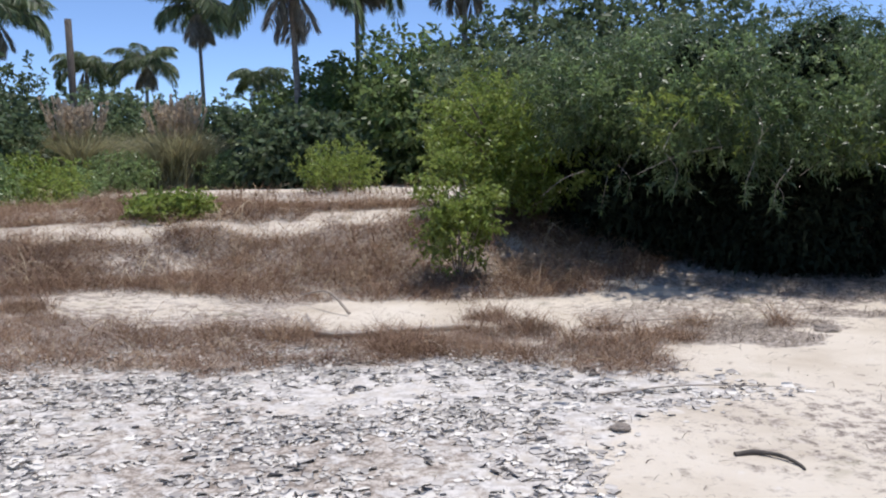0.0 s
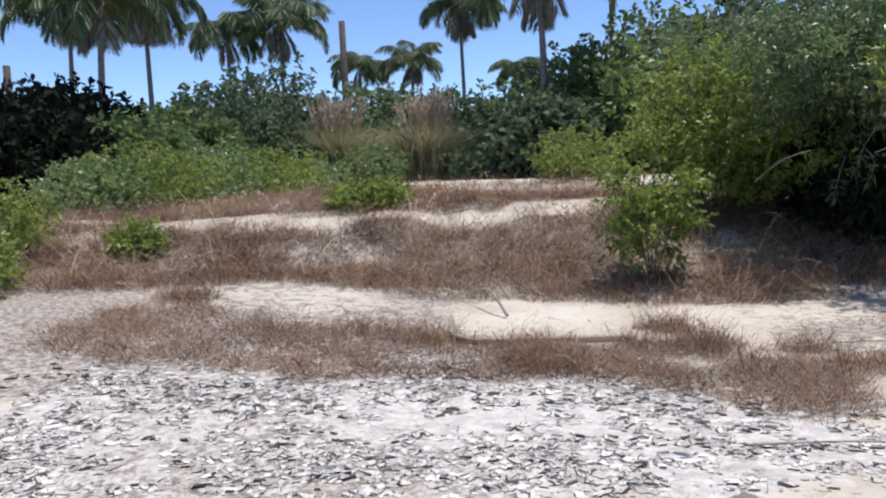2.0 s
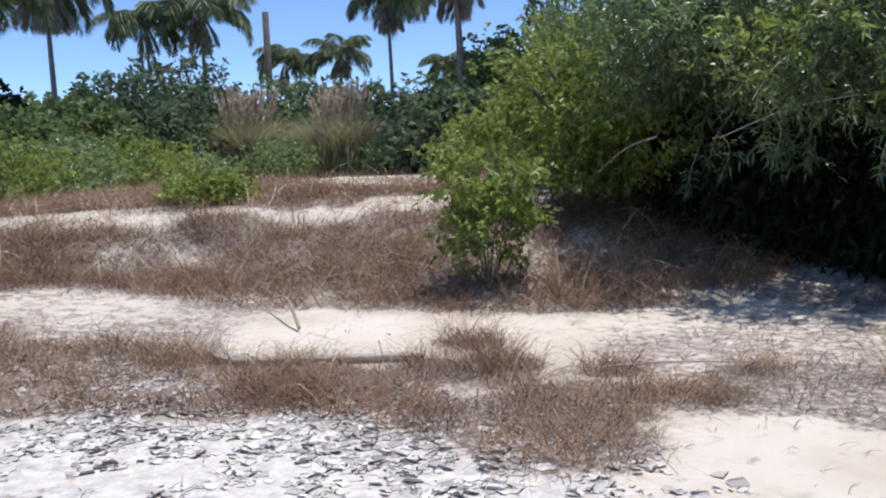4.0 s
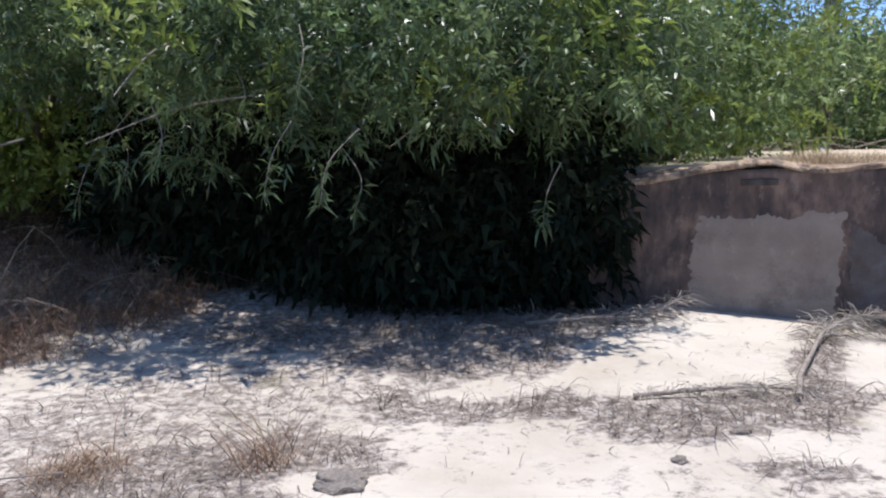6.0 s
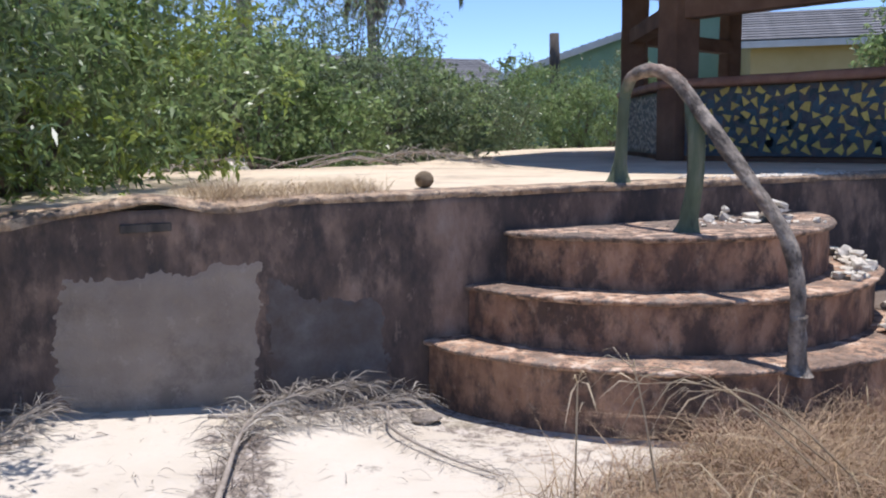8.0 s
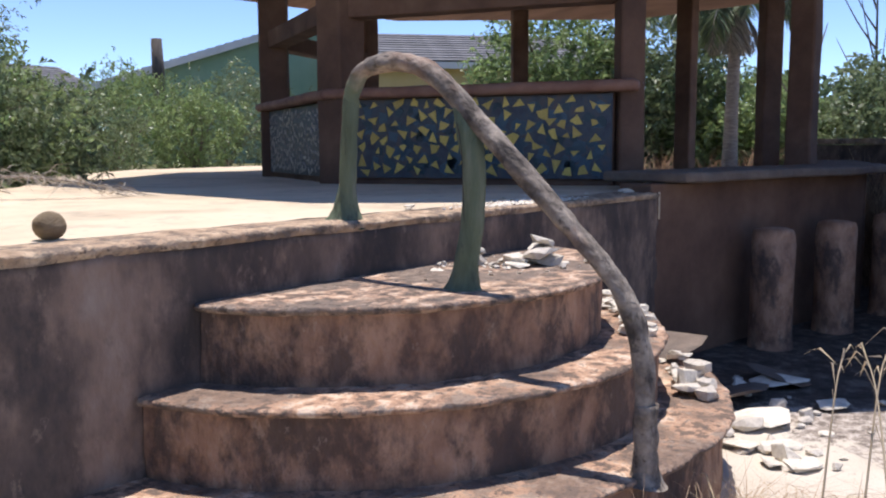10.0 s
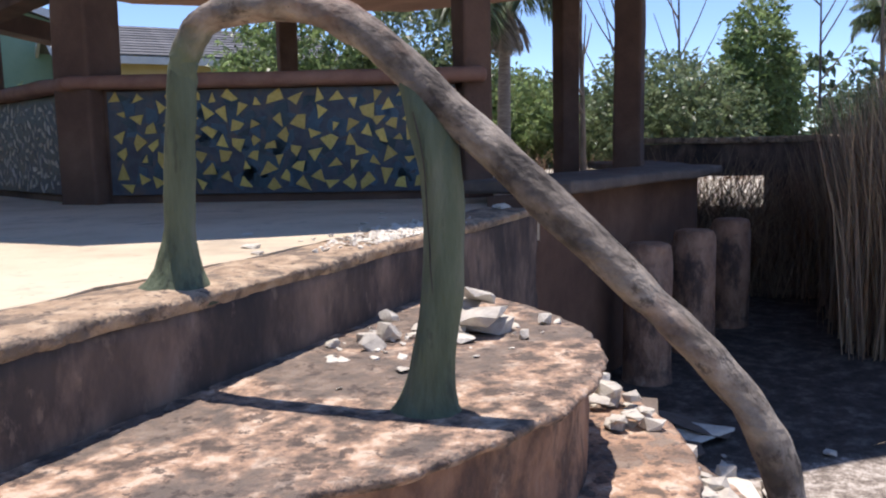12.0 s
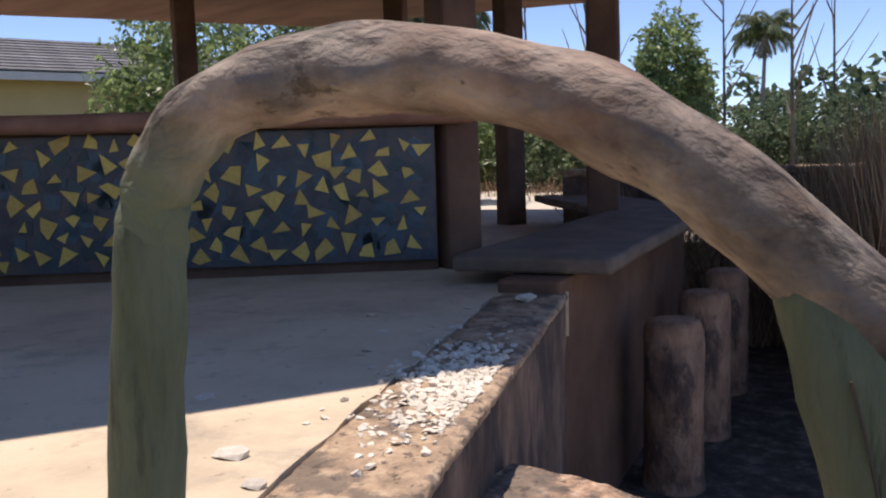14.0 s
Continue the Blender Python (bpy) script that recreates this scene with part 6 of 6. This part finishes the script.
chip_bed("rubble_chips", "small white concrete chips strewn on the pool step",
         [(rr.gauss(4.48, 0.18), min(-0.06, rr.gauss(-0.32, 0.14)), rr.uniform(0.012, 0.05), rr.randrange(12)) for i in range(55)])
chip_bed("rubble_chips", "bed of small white concrete chips on the deck edge",
         [(rr.gauss(5.28, 0.24), max(0.02, 0.03 + abs(rr.gauss(0, 0.13))), rr.uniform(0.010, 0.036), rr.randrange(12)) for i in range(900)])
for i in range(120):
    a = rr.uniform(-1.2, -0.34)
    q = rr.choice((1.40, 1.46, 1.52, 1.70, 1.80))
    rubble(STEP_C[0] + q * math.cos(a), STEP_C[1] + q * math.sin(a), rr.uniform(0.05, 0.17) * (0.7 if q < 1.6 else 1), rr.randrange(12), rr.uniform(0, 6), rr.choice((0, 0, 0.03)), rr.uniform(-0.2, 0.2))
for i in range(100):
    a, q = rr.uniform(-1.05, -0.1), 1.98 + abs(rr.gauss(0, 0.5))
    x, y = STEP_C[0] + q * math.cos(a), STEP_C[1] + q * math.sin(a)
    if y < -0.12 and not (8.2 < x < 10.3 and y > -1.0):
        rubble(x, y, rr.uniform(0.05, 0.22) * (1.1 if q < 2.4 else 0.6), rr.randrange(12), rr.uniform(0, 6), 0, rr.uniform(-0.2, 0.2))
for x, y, sz in ((4.6, 0.45, 0.09), (4.45, 0.32, 0.06), (5.0, 0.75, 0.06), (5.6, 0.5, 0.05), (6.0, 0.3, 0.06), (6.2, 0.7, 0.05), (3.9, 0.26, 0.05), (5.9, 0.55, 0.05), (6.4, 0.35, 0.04)):
    rubble(x, y, sz, 0, rr.uniform(0, 6))
for x, y, sz in ((5.6, -0.55, 0.75), (6.3, -0.8, 0.65), (6.9, -0.9, 0.5)):
    me = stone_mesh("slab", int(sz * 100), 0.06, M_CONCRETE)
    ob = new("fallen_slab", me)
    ob.matrix_basis = Matrix.Translation((x, y, rest_z(x, y) + 0.05)) @ Euler((0.25, -0.1, rr.uniform(0, 6))).to_matrix().to_4x4() @ Matrix.Diagonal((sz, sz, sz, 1))
    tagged(ob, "flat grey broken slab lying in the pool", "slab", "fallen slabs")
for x, y, sz, tl in ((6.15, -0.45, 0.55, 0.3), (6.75, -0.95, 0.42, 0.1), (5.95, -1.15, 0.40, 0.15), (6.5, -1.35, 0.34, 0.05)):
    ob = new("broken_slab", stone_mesh("broken_slab", int(sz * 100) + 7, 0.10, M_STONE))
    ob.matrix_basis = Matrix.Translation((x, y, rest_z(x, y) + 0.03 + 0.25 * sz * tl)) @ Euler((tl, -0.6 * tl, rr.uniform(0, 6))).to_matrix().to_4x4() @ Matrix.Diagonal((sz, sz, sz, 1))
    tagged(ob, "pale broken concrete slab lying beside the steps", "slab", "pale broken slabs")
# a pale cloth-like sheet of plaster on the deck's corner
ob = new("plaster_lump", stone_mesh("plaster_lump", 91, 0.22, M_STONE))
ob.matrix_basis = Matrix.Translation((6.62, 0.14, DECK_Z + 0.02)) @ Matrix.Diagonal((0.17, 0.11, 0.13, 1))
tagged(ob, "pale lump of plaster on the deck corner", "rubble")

coco = thing("coconut", "brown dry coconut husk lying on the deck", "coconut", at=(2.45, 0.34, DECK_Z + 0.054))
bm = bmesh.new()
bmesh.ops.create_icosphere(bm, subdivisions=4, radius=0.06)
for v in bm.verts:
    a = math.atan2(v.co.y, v.co.x)
    v.co *= 1 + 0.06 * math.cos(3 * a) * (1 - abs(v.co.z) / 0.08) + 0.05 * noise.noise(v.co * 22)
    v.co.z *= 0.92
part("husk", bm_mesh("husk", bm, M_COCO, True), coco)


def dry_frond(label, points, leaf_len, seed, r0=0.022, spread=1.0, start=0.25, base=ground_z):
    """A fallen palm leaf: a curved rib with dry leaflets lying about it."""
    r = np.random.default_rng(seed)
    root = tagged(new("dry_palm_frond"), label, "palm frond", "fallen palm fronds")
    pts = smooth_points([(x, y, rest_z(x, y) + z) for x, y, z in points], 7)
    n = len(pts)
    part("rib", mesh_np("rib", *tube(pts, [r0 * (1.5 - 1.2 * k / n) for k in range(n)], 7, 0.15), M_TWIG), root)
    c = np.array([tuple(p) for p in pts])
    tang = unit(np.gradient(c, axis=0))
    k = r.integers(int(n * start), n, int(300 * spread))
    side = np.stack((-tang[k, 1], tang[k, 0], 0 * k), 1) * r.choice((-1, 1), len(k))[:, None]
    b = c[k] + r.normal(size=(len(k), 3)) * np.array((0.02, 0.02, 0.008))
    d = side * r.uniform(0.1, 1, (len(k), 1)) + 0.35 * r.normal(size=(len(k), 3)) * np.array((1, 1, 0.3)) + tang[k] * r.uniform(-0.2, 1, (len(k), 1)) + np.stack((0 * k, 0 * k, r.uniform(-0.12, 0.30, len(k))), 1)
    v, f = leaves(b, d, leaf_len * r.uniform(0.3, 1.1, len(k)), 0.028, r, 0.3)
    v[:, 1] = np.minimum(v[:, 1], -0.03) if base is ground_z else v[:, 1]
    v[:, 2] = np.maximum(v[:, 2], base(v[:, 0], v[:, 1]) + 0.004)
    part("foliage", mesh_np("leaflets", v, f, M_PALM_DRY), root, "grey-brown shrivelled leaflets")


dry_frond("dry grey palm frond curling across the sand", [(0.70, -1.95, 0.03), (0.76, -1.62, 0.05), (0.90, -1.15, 0.05), (1.12, -0.55, 0.08), (1.45, -0.28, 0.14), (1.85, -0.20, 0.16)], 0.28, 1, 0.014, 1.4, 0.5)
dry_frond("dry palm frond lying at the foot of the pool wall", [(1.95, -0.30, 0.08), (1.85, -0.62, 0.05), (1.95, -1.05, 0.03), (2.1, -1.4, 0.03)], 0.16, 2, 0.008, 0.8)
dry_frond("dry palm frond lying at the foot of the pool wall", [(0.95, -0.35, 0.05), (1.3, -0.42, 0.06), (1.8, -0.38, 0.10), (2.1, -0.25, 0.1)], 0.26, 3, 0.008, 1.5, 0.1)
dry_frond("dry palm frond at the edge of the tree's shade", [(-0.9, -0.75, 0.05), (-0.5, -0.62, 0.06), (-0.1, -0.5, 0.04), (0.15, -0.25, 0.10)], 0.28, 4, 0.011, 1.2, 0.1)
dry_frond("broad dry sheath lying across the sand", [(-0.15, -2.1, 0.02), (0.2, -2.0, 0.04), (0.5, -1.9, 0.05), (0.78, -1.82, 0.03)], 0.20, 5, 0.010, 1.2, 0.1)


def stick(label, points, r0, seed, material=M_TWIG):
    pts = smooth_points([(x, y, rest_z(x, y) + z) for x, y, z in points], 6)
    n = len(pts)
    root = tagged(new("fallen_branch", mesh_np("fallen_branch", *tube(pts, [r0 * (1.2 - 0.8 * k / n) for k in range(n)], 8, 0.2, seed), material, True)), label, "branch", "fallen branches")


def fallen_sheath(label, points, width):
    """A long dry palm sheath: a shallow trough, one end curled up, dark along its lower edge."""
    pts = smooth_points([(x, y, rest_z(x, y) + z) for x, y, z in points], 8)
    n, v = len(pts), []
    for i, p in enumerate(pts):
        d = (pts[min(i + 1, n - 1)] - pts[max(i - 1, 0)]).normalized()
        side = Vector((-d.y, d.x, 0)).normalized()
        w = width * (0.35 + 0.65 * math.sin(math.pi * (0.08 + 0.84 * i / (n - 1))))
        for k in range(9):
            q = k / 4 - 1
            v.append(p + side * w * q + Vector((0, 0, 0.035 * q * q + 0.01 * noise.noise(Vector((i * 0.4, k * 0.7, 2.0))))))
        for k in range(8, -1, -1):
            v.append(v[-1 - 2 * (8 - k)] - Vector((0, 0, 0.014)))
    m = 18
    f = [(i * m + k, i * m + (k + 1) % m, (i + 1) * m + (k + 1) % m, (i + 1) * m + k) for i in range(n - 1) for k in range(m)]
    tagged(new("palm_sheath", mesh_np("palm_sheath", [tuple(q) for q in v], f, M_SHEATH, True)), label, "palm sheath")


fallen_sheath("long pale dry palm sheath lying at the grass's edge", [(-6.08, -4.90, 0.13), (-5.88, -5.06, 0.05), (-5.55, -5.12, 0.025), (-5.0, -4.78, 0.03), (-4.5, -4.32, 0.02)], 0.055)
stick("curved dark fallen branch on the sand", [(-1.60, -7.17, 0.006), (-1.50, -7.10, 0.015), (-1.38, -7.12, 0.02), (-1.28, -7.20, 0.012), (-1.24, -7.27, 0.006)], 0.014, 1, M_POST)
stick("thin pale branch lying on the sand", [(-3.3, -4.1, 0.05), (-2.9, -3.9, 0.10), (-2.4, -3.7, 0.12)], 0.006, 2)
stick("thin pale branch lying on the sand", [(-2.6, -6.3, 0.02), (-2.1, -5.9, 0.03), (-1.5, -5.7, 0.02)], 0.006, 3)
stick("thin pale branch lying in the dry grass", [(-6.0, -4.2, 0.03), (-6.4, -4.0, 0.22), (-6.9, -3.8, 0.12)], 0.014, 4)
for k in range(9):
    q = random.Random(700 + k)
    x0, y0, a0, L0 = q.uniform(1.0, 3.0), q.uniform(3.5, 4.0), q.uniform(-0.35, 0.35), q.uniform(0.6, 1.3)
    stick("thin grey twig in the heap on the deck", [(x0, y0, 0.03), (x0 + L0 * 0.5 * math.cos(a0), y0 + L0 * 0.5 * math.sin(a0), q.uniform(0.08, 0.2)), (x0 + L0 * math.cos(a0), min(4.15, y0 + L0 * math.sin(a0)), 0.03)], q.uniform(0.005, 0.009), 20 + k)
dry_frond("dry palm frond lying at the back of the deck", [(3.2, 3.7, 0.06), (3.5, 3.3, 0.16), (3.9, 3.0, 0.12), (4.2, 2.9, 0.04)], 0.30, 8, 0.010, 1.0, 0.1, lambda x, y: DECK_Z + 0 * x)
for i, (x, y, sz, mt) in enumerate(((0.35, -2.5, 0.09, M_ROCK), (-1.33, -3.36, 0.22, M_ROCK), (-0.55, -3.6, 0.10, M_ROCK), (-2.27, -7.0, 0.13, M_ROCK), (2.12, -0.42, 0.16, M_ROCK), (0.05, -2.9, 0.07, M_ROCK), (-8.7, -3.8, 0.2, M_STONE))):
    ob = new("stone", pebble_mesh("stone", 60 + i, 0.38, mt))
    ob.matrix_basis = Matrix.Translation((x, y, rest_z(x, y) + sz * 0.1)) @ Matrix.Rotation(i * 1.1, 4, "Z") @ Matrix.Diagonal((sz, sz, sz, 1))
    tagged(ob, "grey stone lying on the sand", "stone", "loose stones")

# long dry stems leaning over beside the steps
def arching_stem(foot, tip, seed):
    r = np.random.default_rng(seed)
    a, b = Vector((foot[0], foot[1], rest_z(*foot))), Vector(tip)
    pts = smooth_points([a, a.lerp(b, 0.6) + Vector((0, 0, 0.16)), b], 8)
    root = tagged(new("arching_grass"), "long pale dry grass stem arching over the pool step", "grass", "arching dry stems")
    part("stalk", mesh_np("stalk", *tube(pts, [0.005 * (1.2 - 0.9 * k / 16) for k in range(len(pts))], 5, cap=False), M_GRASS_PALE), root)
    c = np.array([tuple(p) for p in pts])
    t = unit(np.gradient(c, axis=0))
    k = np.arange(6, len(c))
    v, f = leaves(c[k], t[k] + r.normal(size=(len(k), 3)) * 0.3, r.uniform(0.08, 0.25, len(k)), 0.035, r, 0.5)
    part("blade", mesh_np("blade", v, f, M_GRASS_PALE), root)


for i, (a, b) in enumerate((((3.35, -2.25), (2.55, -1.75, 0.52)), ((3.45, -2.3), (2.75, -1.9, 0.42)), ((3.5, -2.2), (2.7, -1.6, 0.38)), ((3.9, -2.35), (4.35, -2.2, 0.85)), ((4.0, -2.3), (4.6, -2.0, 0.70)), ((3.7, -2.4), (4.2, -2.5, 0.78)),
                            ((4.25, -2.1), (4.75, -2.05, 0.66)), ((4.15, -2.15), (4.5, -2.35, 0.72)), ((4.45, -1.9), (4.9, -1.85, 0.60)), ((2.6, -1.9), (2.5, -1.75, 0.55)), ((2.3, -1.7), (2.25, -1.8, 0.5)))):
    arching_stem(a, b, 600 + i)
grass_patch("dry_grass", "dry orange grass tuft on the broken deck edge", 420, (1.0, 2.1, 0.05, 0.9), lambda x, y: np.ones_like(x), 0.06, 0.2, 1.6, 0.002, 12, M_GRASS_PALE, 6, 0.06)
